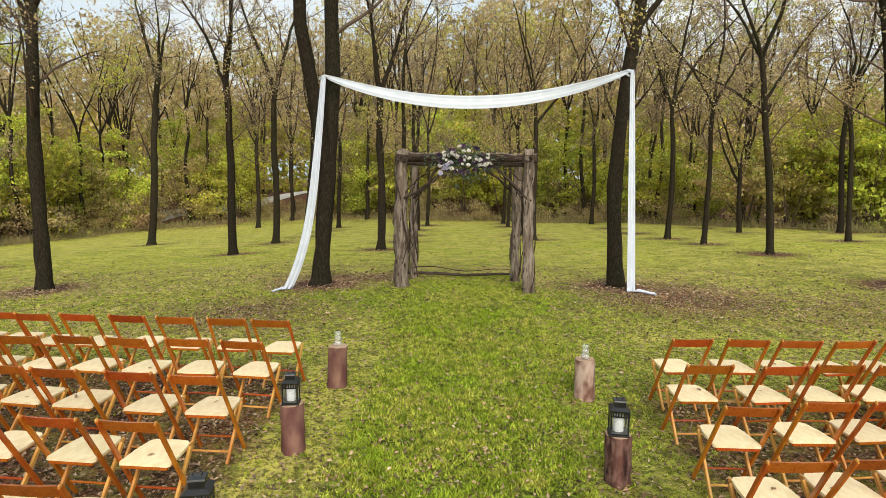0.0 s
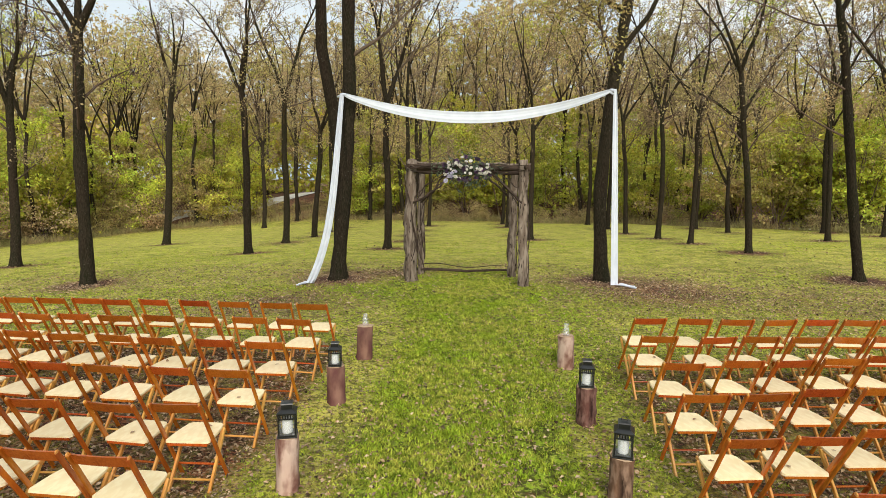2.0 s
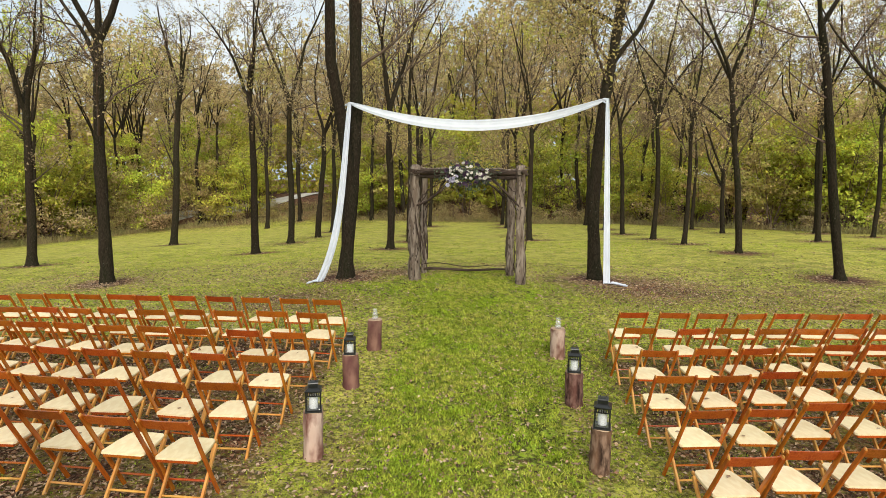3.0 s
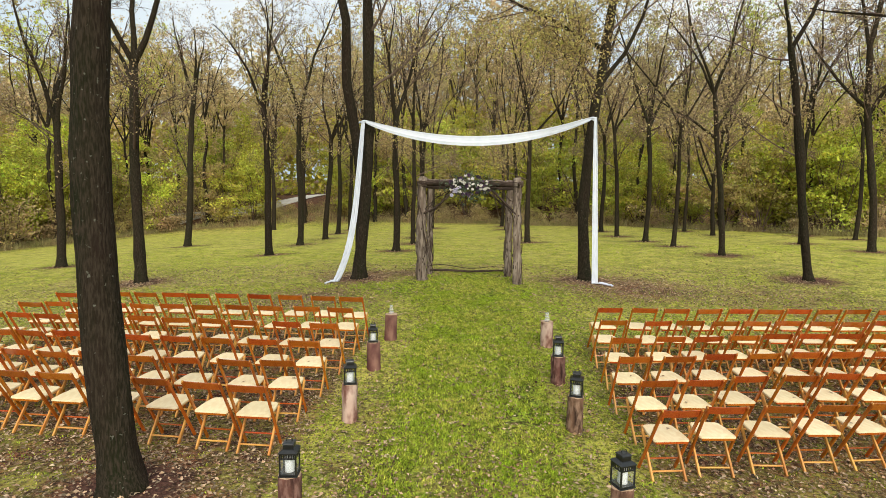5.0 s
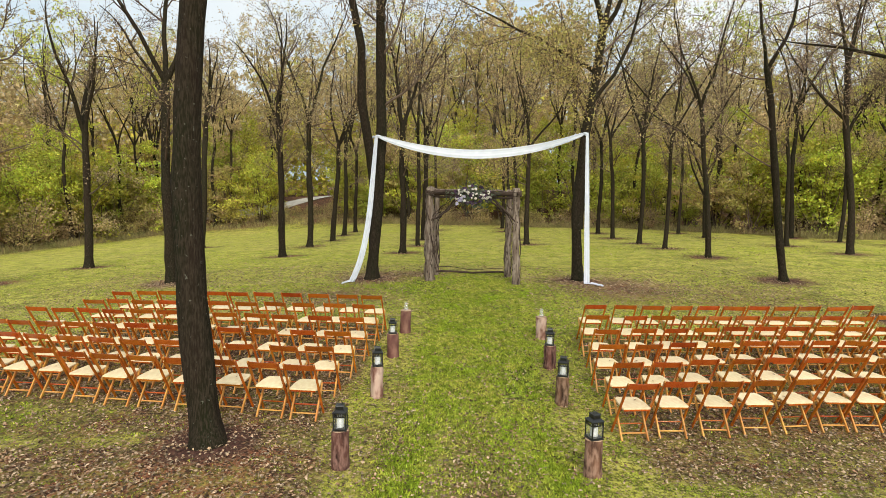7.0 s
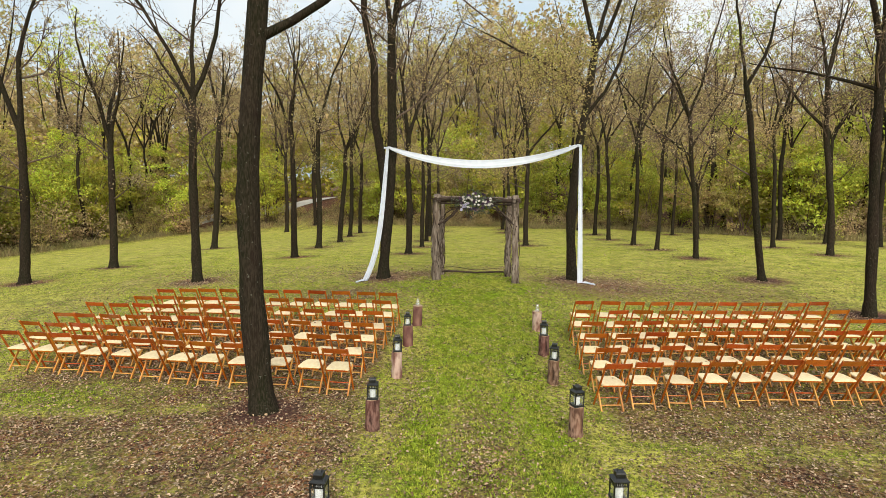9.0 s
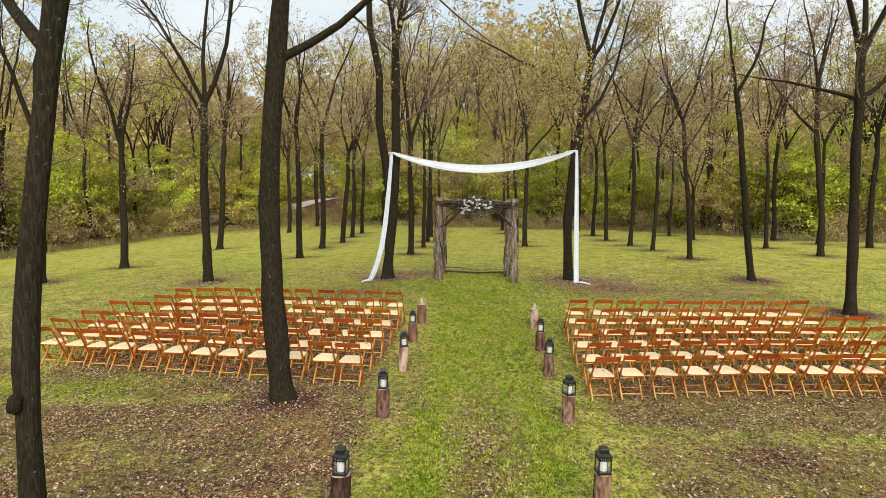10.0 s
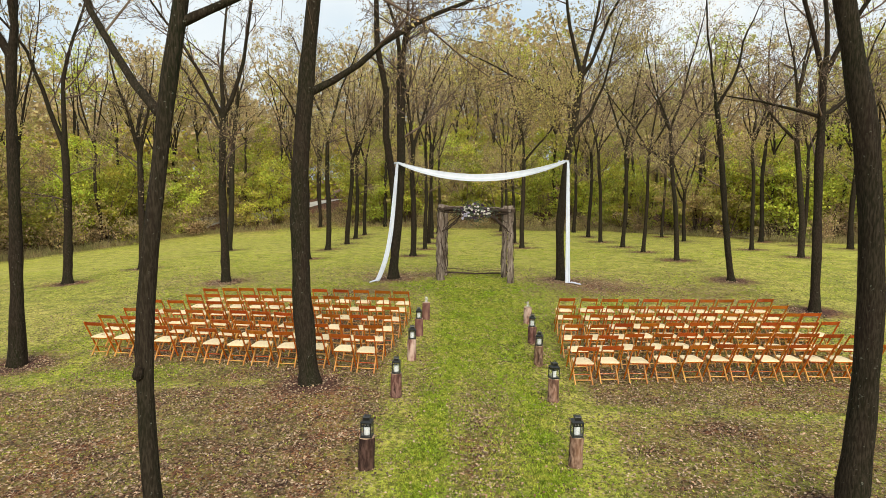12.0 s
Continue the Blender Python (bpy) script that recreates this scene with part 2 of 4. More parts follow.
    b.inputs["Strength"].default_value, b.inputs["Distance"].default_value = 0.9, 0.03
    l.new(nz(28.0, 6.0, 0.7), b.inputs["Height"])
    l.new(b.outputs[0], p.inputs["Normal"])
    return mt


GROUND = ground_material()


# ==== mesh helpers ====
def mesh_data(name, verts, faces, mat, smooth=False):
    """A mesh from an array of places and an array of faces that all have as many corners."""
    verts, faces = np.asarray(verts, np.float32), np.asarray(faces, np.int32)
    me = bpy.data.meshes.new(name)
    me.vertices.add(len(verts))
    me.vertices.foreach_set("co", verts.ravel())
    k = faces.shape[1]
    me.loops.add(faces.size)
    me.loops.foreach_set("vertex_index", faces.ravel())
    me.polygons.add(len(faces))
    me.polygons.foreach_set("loop_start", np.arange(0, faces.size, k, dtype=np.int32))
    me.polygons.foreach_set("use_smooth", np.full(len(faces), smooth))
    me.update(calc_edges=True)
    me.validate()
    me.materials.append(mat)
    return me


def put_part(name, me, parent, label="", at=None):
    ob = new(name, me)
    ob.parent = parent
    if at is not None:
        ob.matrix_basis = at
    if label:
        ob["label"] = label
    return ob


def part(name, bm, mat, parent, label="", smooth=False):
    """Links a bmesh as one mesh object under a thing or a part."""
    me = bpy.data.meshes.new(name)
    for f in bm.faces:
        f.smooth = smooth
    bm.to_mesh(me)
    bm.free()
    me.materials.append(mat)
    return put_part(name, me, parent, label)


def thing(name, m, label, category, group="", kind=""):
    ob = new(name)
    ob.empty_display_size = 0.1
    ob.matrix_basis = m
    return tagged(ob, label, category, group, kind)


def tube_arrays(points, radii, sides, tip=True, lumps=0.0, rng=None):
    """Places and quads of a tube along points."""
    P, R = np.asarray(points, float), np.asarray(radii, float)
    T = np.gradient(P, axis=0)
    T /= np.linalg.norm(T, axis=1)[:, None] + 1e-9
    ref = np.array([1.0, 0.0, 0.0]) if abs(T[0][2]) > 0.7 else np.array([0.0, 0.0, 1.0])
    U = ref - (T @ ref)[:, None] * T
    U /= np.linalg.norm(U, axis=1)[:, None] + 1e-9
    W = np.cross(T, U)
    a = np.arange(sides) * 2 * math.pi / sides
    rad = R[:, None] * np.ones(sides)
    if lumps:
        rad = rad * (1 + lumps * rng.standard_normal((len(P), sides)))
    V = P[:, None, :] + rad[..., None] * (np.cos(a)[None, :, None] * U[:, None, :] + np.sin(a)[None, :, None] * W[:, None, :])
    i, j = np.meshgrid(np.arange(len(P) - 1), np.arange(sides), indexing="ij")
    j2 = (j + 1) % sides
    F = np.stack([i * sides + j, i * sides + j2, (i + 1) * sides + j2, (i + 1) * sides + j], -1).reshape(-1, 4)
    return V.reshape(-1, 3), F


class Bundle:
    """Gathers arrays of places and quads into one mesh."""

    def __init__(self):
        self.v, self.f, self.n = [], [], 0

    def add(self, v, f):
        self.v.append(v)
        self.f.append(f + self.n)
        self.n += len(v)

    def mesh(self, name, mat, smooth=True):
        return mesh_data(name, np.concatenate(self.v), np.concatenate(self.f), mat, smooth)


def leaf_arrays(P, size, rng, flat=0.0, bend=0.25, slim=0.5, small=False):
    """Leaves at P, each a blade folded along its midrib: four places and two triangles. flat: how far they lie level."""
    N = len(P)
    d = rng.standard_normal((N, 3))
    d[:, 2] *= 1 - flat
    d /= np.linalg.norm(d, axis=1)[:, None] + 1e-9
    e = rng.standard_normal((N, 3))
    e[:, 2] *= 1 - flat
    e -= (e * d).sum(1)[:, None] * d
    e /= np.linalg.norm(e, axis=1)[:, None] + 1e-9
    nrm = np.cross(d, e)
    nrm *= np.sign(nrm[:, 2:3] + 1e-6)
    s = (size * (0.6 + 0.8 * rng.random(N)))[:, None]
    V = np.stack([P - 0.5 * s * d, P + slim * 0.5 * s * e + bend * s * nrm * 0.5, P + 0.5 * s * d + bend * s * nrm * rng.random((N, 1)) * 0.6,
                  P - slim * 0.5 * s * e + bend * s * nrm * 0.5], 1)
    if small:
        return V[:, [0, 1, 3]].reshape(-1, 3) + np.repeat(0.2 * s * d, 3, 0), np.arange(3 * N).reshape(-1, 3)
    k = np.arange(N)[:, None] * 4
    F = np.concatenate([k + np.array([[0, 1, 2]]), k + np.array([[0, 2, 3]])])
    return V.reshape(-1, 3), F


def box(bm, sx, sy, sz, m=Matrix(), bevel=0.0):
    r = bmesh.ops.create_cube(bm, size=1.0, matrix=m @ Matrix.Diagonal((sx, sy, sz, 1)))
    if bevel:
        edges = list({e for v in r["verts"] for e in v.link_edges})
        bmesh.ops.bevel(bm, geom=edges, offset=bevel, segments=1, affect="EDGES")


def bar(bm, a, b, w, d, bevel=0.003):
    """A squared bar of width w (along x) and depth d from a to b."""
    a, b = Vector(a), Vector(b)
    z = (b - a).normalized()
    x = Vector((1, 0, 0)) - z * z.x
    if x.length < 0.2:
        x = Vector((0, 1, 0)) - z * z.y
    x.normalize()
    y = z.cross(x)
    m = Matrix((x, y, z)).transposed().to_4x4()
    m.translation = (a + b) / 2
    box(bm, w, d, (b - a).length, m, bevel)


def lathe(bm, profile, sides):
    """Turns (radius, height) pairs round the z axis."""
    rings = []
    for r, z in profile:
        rings.append([bm.verts.new((r * math.cos(2 * math.pi * k / sides), r * math.sin(2 * math.pi * k / sides), z)) for k in range(sides)])
    for a, b in zip(rings, rings[1:]):
        for k in range(sides):
            bm.faces.new((a[k], a[(k + 1) % sides], b[(k + 1) % sides], b[k]))
    return rings


# ==== ground ====
def softplus(v):
    return np.log1p(np.exp(np.clip(v, -30, 30)))


def smooth01(v):
    v = np.clip(v, 0, 1)
    return v * v * (3 - 2 * v)


def ground_z(x, y):
    """The lawn: a low crest at the arch, falling gently to the seats, to the west and away, with a bank behind."""
    x, y = np.asarray(x, float), np.asarray(y, float)
    crest = 0.22 * np.exp(-((x + 0.5) / 5) ** 2 - ((y - 8.3) / 3.5) ** 2)
    crest = crest - 0.08 * np.exp(-((x - 4.2) / 3.4) ** 4 - ((y - 0.2) / 3.2) ** 4)
    crest = crest - 0.12 * np.exp(-((x + 9.5) / 5) ** 2 - ((y - 18.6) / 5) ** 2) + 0.09 * np.exp(-((x + 16.6) / 4) ** 2 - ((y - 24.5) / 4) ** 2)
    crest = crest + 0.07 * np.exp(-((x - 8.6) / 4) ** 2 - ((y - 15) / 4) ** 2) + 0.13 * np.exp(-((x + 3.6) / 1.1) ** 2 - ((y + 2.0) / 1.0) ** 2)
    far = np.minimum(y, 46)
    fall_off = 0.045 * softplus(far - 13 - 3.5 * smooth01((x + 4) / 10)) - 0.015 * softplus(far - 25)
    slope = 0.066 * np.minimum(softplus(-x - 6), 24) - 0.02 * np.minimum(softplus(x - 6), 20)
    return crest - slope - fall_off - 0.12 * smooth01((3.6 - y) / 4.6) + 2.8 * smooth01((y - 47) / 16)


EDGE_X = [-62, -34, -28.5, -17.8, -12, -4.2, 1.5, 4.9, 10.6, 14.7, 18.1, 19.9, 24.7, 42]
EDGE_Y = [35, 44, 48.5, 50.4, 48.5, 45.5, 46, 42.5, 42.6, 36.5, 33.1, 28.6, 26.3, 20.4]


def lawn_edge(x):
    return np.interp(x, EDGE_X, EDGE_Y)


# tree places: x, y, trunk radius, fork height, limbs, lean x
ORCHARD = [
    (-10.36, -0.36, 0.13, 6.5, 3, 0.12), (-17.18, 10.57, 0.20, 5.6, 2, 0.05), (-16.65, 14.98, 0.19, 5.6, 3, 0.05),
    (-9.99, 9.17, 0.175, 6.2, 3, -0.04), (-17.03, 25.72, 0.21, 8.6, 3, 0.45), (-9.43, 17.89, 0.18, 6.3, 3, -0.2),
    (-9.86, 23.74, 0.19, 7.0, 2, 0.0), (-9.57, 27.84, 0.19, 6.0, 3, 0.3), (-10.26, 34.00, 0.18, 6.5, 3, 0.1),
    (-10.46, 38.92, 0.18, 6.5, 2, 0.0), (-18.85, 45.17, 0.22, 7.0, 3, -0.1), (-17.35, 49.75, 0.20, 7.0, 3, 0.0),
    (-10.08, 47.94, 0.20, 7.0, 3, 0.1), (-3.88, 17.63, 0.17, 5.6, 3, 0.0), (-3.68, 22.36, 0.13, 5.5, 3, -0.1),
    (-3.86, 27.28, 0.14, 6.0, 2, 0.0), (-4.03, 32.31, 0.15, 6.5, 3, 0.0), (-3.94, 38.28, 0.15, 6.5, 3, 0.0),
    (1.61, 41.45, 0.15, 7.0, 2, 0.0), (1.91, 27.29, 0.13, 5.5, 3, -0.3), (1.66, 36.04, 0.13, 6.5, 3, 0.0),
    (2.10, 23.18, 0.16, 5.2, 3, -0.1), (7.95, 40.00, 0.21, 7.0, 2, 0.0), (8.04, 33.71, 0.19, 6.5, 3, 0.0),
    (7.92, 28.67, 0.18, 6.2, 3, -0.4), (8.27, 24.04, 0.18, 6.0, 3, 0.0), (8.40, 20.14, 0.14, 5.4, 3, 0.15),
    (8.58, 15.37, 0.15, 6.0, 3, -0.5), (13.61, 33.66, 0.15, 7.0, 3, 0.0), (13.75, 29.24, 0.18, 3.5, 3, 0.0),
    (8.77, 10.03, 0.16, 6.4, 2, -0.85), (15.03, 22.07, 0.15, 6.0, 3, -0.3), (18.69, 28.72, 0.21, 6.5, 3, 0.0),
    (19.55, 25.29, 0.15, 6.0, 3, 0.1), (15.12, 17.22, 0.20, 8.0, 3, -0.6), (20.72, 22.52, 0.21, 6.2, 2, 0.0),
    (8.93, 4.97, 0.18, 6.6, 3, -0.15), (-3.62, -1.9, 0.168, 7.2, 3, -0.07), (-3.835, -6.5, 0.088, 7.4, 3, 0.34),
    (3.53, -5.4, 0.135, 7.4, 3, -0.52), (-3.59, 8.37, 0.195, 7.6, 3, 0.25), (2.35, 8.78, 0.17, 7.2, 3, 0.3),
]


def bump2(x, y, cx, cy, rx, ry):
    return np.exp(-(((x - cx) / rx) ** 2 + ((y - cy) / ry) ** 2))


def litter_at(x, y):
    """How far the ground is covered by dead leaves and bare soil, 0 to 1."""
    x, y = np.asarray(x, float), np.asarray(y, float)
    v = 0.16 - 0.08 * smooth01((y - 9) / 9)
    seats_w = smooth01((-2.1 - x) / 0.5) * smooth01((x + 9.2) / 1.0) * smooth01((4.0 - y) / 0.8) * smooth01((y + 2.0) / 0.5)
    seats_e = smooth01((x - 1.0) / 0.5) * smooth01((7.8 - x) / 1.0) * smooth01((3.6 - y) / 0.8) * smooth01((y + 2.4) / 0.5)
    back_w = smooth01((-1.8 - x) / 0.6) * smooth01((x + 13) / 4.0) * smooth01((-1.3 - y) / 0.8)
    back_e = smooth01((x - 0.9) / 0.8) * smooth01((-2.0 - y) / 0.7)
    v = np.maximum.reduce([v, 0.60 * seats_w, 0.54 * seats_e, 0.605 * back_w, 0.48 * back_e])
    v = np.maximum(v, 0.62 * bump2(x, y, -3.0, 9.3, 2.4, 1.0))
    v = np.maximum(v, 0.68 * bump2(x, y, 3.2, 8.0, 2.6, 2.2))
    v = np.maximum(v, 0.42 * bump2(x, y, 6.5, 7.0, 4.0, 3.0))
    v = np.maximum(v, 0.56 * bump2(x, y, -4.3, 6.0, 2.0, 1.6))
    v = np.maximum(v, 0.64 * bump2(x, y, 3.2, -3.0, 1.6, 0.9))
    v = np.maximum(v, 0.62 * bump2(x, y, 5.6, -4.0, 1.5, 0.9))
    v = np.maximum(v, 0.36 * bump2(x, y, -0.5, 0.9, 0.8, 1.7))
    v = np.maximum(v, 0.42 * bump2(x, y, 0.75, 0.6, 0.35, 1.6))
    v = np.maximum(v, 0.60 * bump2(x, y, -0.6, -3.4, 0.6, 3.2))
    v = np.maximum(v, 0.44 * bump2(x, y, -1.7, -1.2, 0.5, 3.0))
    v = v - 0.35 * bump2(x, y, -7.3, -1.2, 1.3, 0.6) - 0.3 * bump2(x, y, -8.5, -4.4, 1.2, 1.5) - 0.2 * bump2(x, y, -5.5, -3.6, 0.8, 0.6)
    for tx, ty, r, *_ in ORCHARD:
        near = 1.0 if ty < 12 else 0.92
        v = np.maximum(v, near * bump2(x, y, tx, ty, 1.0, 0.9))
    v = np.maximum(v, 0.75 * smooth01((y - lawn_edge(x) + 0.5) / 1.5))
    v = np.maximum(v, 0.75 * smooth01((-31.3 - x) / 1.5))
    return np.clip(v, 0, 1)


def lush_at(x, y):
    """The thick bright grass of the aisle and its two rims."""
    x, y = np.asarray(x, float), np.asarray(y, float)
    a = smooth01((x + 1.75) / 0.35) * smooth01((0.62 - x) / 0.35) * smooth01((10.2 - y) / 1.2)
    b = np.maximum(bump2(x, y, -1.0, 7.2, 3.0, 1.6), 0.75 * bump2(x, y, 0.9, 3.4, 0.6, 2.8))
    rim = np.maximum(bump2(x, y, -1.35, -3.0, 0.3, 5.0), bump2(x, y, 0.22, -3.6, 0.3, 4.0))
    patch = np.maximum(0.8 * bump2(x, y, -7.3, -1.1, 1.1, 0.5), 0.55 * bump2(x, y, -8.6, -4.3, 1.0, 1.2))
    return np.clip(np.maximum.reduce([a * (0.88 - 0.55 * smooth01((0.8 - y) / 3)), b * 0.9, rim, patch]), 0, 1)


def axis(near, step, far, growth):
    """Grid lines: even steps out to near, then ever wider out to far."""
    a = list(np.arange(0, near, step))
    while a[-1] < far:
        a.append(a[-1] + step)
        step *= growth
    return np.array(a)


gx = axis(13, 0.25, 900, 1.12)
gx = np.concatenate([-gx[:0:-1], gx])
gy = np.concatenate([2 - axis(13, 0.25, 900, 1.15)[:0:-1], 2 + axis(11, 0.25, 1500, 1.09)])
GXm, GYm = np.meshgrid(gx, gy, indexing="ij")
gv = np.stack([GXm, GYm, ground_z(GXm, GYm)], -1).reshape(-1, 3)
gi, gj = np.meshgrid(np.arange(len(gx) - 1), np.arange(len(gy) - 1), indexing="ij")
gf = np.stack([gi * len(gy) + gj, (gi + 1) * len(gy) + gj, (gi + 1) * len(gy) + gj + 1, gi * len(gy) + gj + 1], -1).reshape(-1, 4)
ground_mesh = mesh_data("ground", gv, gf, GROUND, True)
for key, field in (("litter", litter_at), ("lush", lush_at)):
    at = ground_mesh.attributes.new(key, "FLOAT", "POINT")
    at.data.foreach_set("value", field(gv[:, 0], gv[:, 1]).astype(np.float32))
ground = tagged(new("ground", ground_mesh), "lawn of mown autumn grass with patches of dead leaves", "ground", kind="structure")


# ==== trees ====
def limb_path(rng, start, way, length, segs, up, wander):
    """A bending line from start: way turns upward by up and wanders at each step."""
    pts, d = [np.array(start, float)], np.array(way, float)
    d /= np.linalg.norm(d)
    for _ in range(segs):
        d = d + np.array([0, 0, up]) + wander * rng.standard_normal(3)
        d /= np.linalg.norm(d)
        pts.append(pts[-1] + d * length / segs)
    return np.array(pts)


def along(pts, t):
    """The place and the way at the part t of a line."""
    k = t * (len(pts) - 1)
    i = min(int(k), len(pts) - 2)
    return pts[i] + (k - i) * (pts[i + 1] - pts[i]), pts[i + 1] - pts[i]


def aside(rng, way, low, high):
    """A way that leaves the given one by an angle between low and high degrees."""
    w = way / np.linalg.norm(way)
    e = rng.standard_normal(3)
    e -= e.dot(w) * w
    e /= np.linalg.norm(e)
    a = radians(rng.uniform(low, high))
    return math.cos(a) * w + math.sin(a) * e


def grow(seed, r, height, fork, limbs, lean, extra=(), counts=(6, 5, 3), leaves=500, leaf_size=0.07, wood_sides=10, spread=(14, 34), wobble=0.05, flare=(0.4, 0.16), bow=0.0, sides=3, small=False):
    """A tree's wood, twigs and leaves, with its foot at the origin. extra: more limbs (height, azimuth, climb, length, radius)."""
    rng = np.random.default_rng(seed)
    wood, twigs, tips = Bundle(), Bundle(), []
    n = 16
    zs = np.concatenate([[-0.12, 0.0, 0.08, 0.2, 0.4], np.linspace(0.75, fork, n)])
    phase = rng.uniform(0, 6.28, 4)
    k = zs / max(fork, 1)
    cx = lean[0] * k + wobble * (np.sin(zs * 0.9 + phase[0]) - math.sin(phase[0])) + 0.4 * wobble * np.sin(zs * 2.6 + phase[1]) * k + bow * np.sin(math.pi * zs / 5.4)
    cy = lean[1] * k + wobble * (np.sin(zs * 0.8 + phase[2]) - math.sin(phase[2]))
    pts = np.stack([cx, cy, zs], 1)
    rad = r * (1 - 0.28 * k) * (1 + flare[0] * np.exp(-np.maximum(zs, 0) / flare[1])) * (1 + 0.05 * np.sin(zs * 3.1 + phase[3]) + 0.025 * rng.standard_normal(len(zs)))
    wood.add(*tube_arrays(pts, rad, wood_sides, lumps=0.03 if small else 0.055, rng=rng))
    top, r1 = pts[-1], rad[-1]
    mains = []
    az0 = rng.uniform(0, 6.28)
    for i in range(limbs):
        az, tilt = az0 + 2 * math.pi * i / limbs + rng.uniform(-0.5, 0.5), radians(rng.uniform(*spread))
        if i == 0:
            tilt *= 0.4
        d = (math.sin(tilt) * math.cos(az), math.sin(tilt) * math.sin(az), math.cos(tilt))
        mains.append((top - np.array([0, 0, 0.12]), d, (height - fork) * rng.uniform(0.8, 1.05), r1 * rng.uniform(0.6, 0.8), 0.05, 9))
    for z, az, climb, length, rr, *turn in extra:
        i = int(np.argmin(abs(zs - z)))
        a, c = radians(az), radians(climb)
        mains.append((pts[i], (math.cos(a) * math.cos(c), math.sin(a) * math.cos(c), math.sin(c)), length, rr, turn[0] if turn else 0.06, 9))
    for _ in range(sides):
        z = rng.uniform(0.55, 0.97) * fork
        i = int(np.argmin(abs(zs - z)))
        a, c = rng.uniform(0, 6.28), radians(rng.uniform(15, 50))
        mains.append((pts[i], (math.cos(a) * math.cos(c), math.sin(a) * math.cos(c), math.sin(c)), rng.uniform(1.5, 3.2), 0.2 * r, 0.04, 6))
    for start, d, length, rr, up, segs in mains:
        line = limb_path(rng, start, d, length, segs, up, 0.10)
        big = rr > 0.04
        t = np.linspace(0, 1, len(line))
        rl = rr * (1 - 0.85 * t) + 0.004
        rl[0] *= 1.15
        (wood if big else twigs).add(*tube_arrays(line, rl, 7 if big else 5))
        for _ in range(counts[0] if length > 2.5 else max(3, counts[0] // 2)):
            u = rng.uniform(0.22, 0.97)
            p2, w2 = along(line, u)
            l2 = length * rng.uniform(0.22, 0.48) * (1.15 - 0.5 * u)
            r2 = max(0.007, rr * (1 - 0.8 * u) * 0.5)
            line2 = limb_path(rng, p2, aside(rng, w2, 28, 62), l2, 5, 0.05, 0.13)
            twigs.add(*tube_arrays(line2, r2 * np.linspace(1, 0.3, 6), 4))
            for _ in range(counts[1]):
                u3 = rng.uniform(0.2, 1.0)
                p3, w3 = along(line2, u3)
                l3 = l2 * rng.uniform(0.25, 0.55) + 0.12
                line3 = limb_path(rng, p3, aside(rng, w3, 25, 65), l3, 2 if small else 3, 0.03, 0.18)
                twigs.add(*tube_arrays(line3, max(0.0045, 0.45 * r2) * np.linspace(1, 0.4, len(line3)), 3))
                tips.append(line3[-1])
                tips.append(line3[-2])
                for _ in range(counts[2]):
                    p4, w4 = along(line3, rng.uniform(0.2, 1.0))
                    d4 = aside(rng, w4, 25, 60)
                    q4 = p4 + d4 * rng.uniform(0.15, 0.5)
                    sd = np.cross(d4, rng.standard_normal(3))
                    sd *= 0.0055 / (np.linalg.norm(sd) + 1e-9)
                    twigs.add(np.array([p4 - sd, p4 + sd, q4 + 0.4 * sd, q4 - 0.4 * sd]), np.array([[0, 1, 2, 3]]))
                    tips.append(q4)
    tips = np.array(tips)
    pick = tips[rng.integers(0, len(tips), leaves)] + 0.09 * rng.standard_normal((leaves, 3))
    leaf = leaf_arrays(pick, leaf_size, rng, bend=0.3, slim=0.9 if small else 0.6, small=small)
    return wood, twigs, leaf


def plant(name, m, made, leaf_mat, label, group):
    wood, twigs, leaf = made
    t = thing(name, m, label, "tree", group)
    put_part("trunk", wood.mesh("trunk", BARK), t)
    tagged(put_part("branchwork", twigs.mesh("branchwork", TWIG), t, "bare brown twigs"), kind="stuff")
    tagged(put_part("crown", mesh_data("crown", *leaf, leaf_mat), t, "sparse turning leaves"), kind="stuff")
    return t


# limbs that show on the near trees: height, azimuth, climb, length, radius
BOW = {(3.53, -5.4): 0.29, (-3.835, -6.5): -0.2, (-3.62, -1.9): -0.2, (2.35, 8.78): -0.22, (-3.59, 8.37): 0.05}
FLARE = {(3.53, -5.4): (0.25, 0.9), (-10.36, -0.36): (0.5, 0.5)}
EXTRA = {
    (-3.62, -1.9): ((5.0, 4, 26, 4.8, 0.062, -0.04), (7.0, 150, 40, 4.5, 0.06), (7.1, 6, -30, 3.6, 0.032, 0.005)),
    (-3.835, -6.5): ((4.45, 158, 36, 5.0, 0.041, 0.03), (5.1, 10, 25, 3.0, 0.041)),
    (-3.59, 8.37): ((1.9, 180, 79, 13.0, 0.145), (5.0, 10, 32, 3.0, 0.04)),
    (2.35, 8.78): ((5.2, 10, 45, 4.5, 0.06), (6.0, 170, 28, 4.5, 0.06)),
    (8.93, 4.97): ((5.6, 178, 24, 3.0, 0.048, -0.01), (5.6, 15, 40, 4.0, 0.06)),
    (-9.99, 9.17): ((5.3, 150, 45, 4.5, 0.06),),
    (3.53, -5.4): ((6.0, 20, 40, 4.0, 0.06),),
    (15.12, 17.22): ((5.5, 150, 40, 5.0, 0.07),),
    (8.58, 15.37): ((4.4, 165, 35, 3.6, 0.05), (4.6, 20, 60, 3.4, 0.05)),
    (-17.03, 25.72): ((4.0, 150, 55, 3.6, 0.05),),
    (13.75, 29.24): ((2.6, 140, 60, 6.0, 0.07),),
}
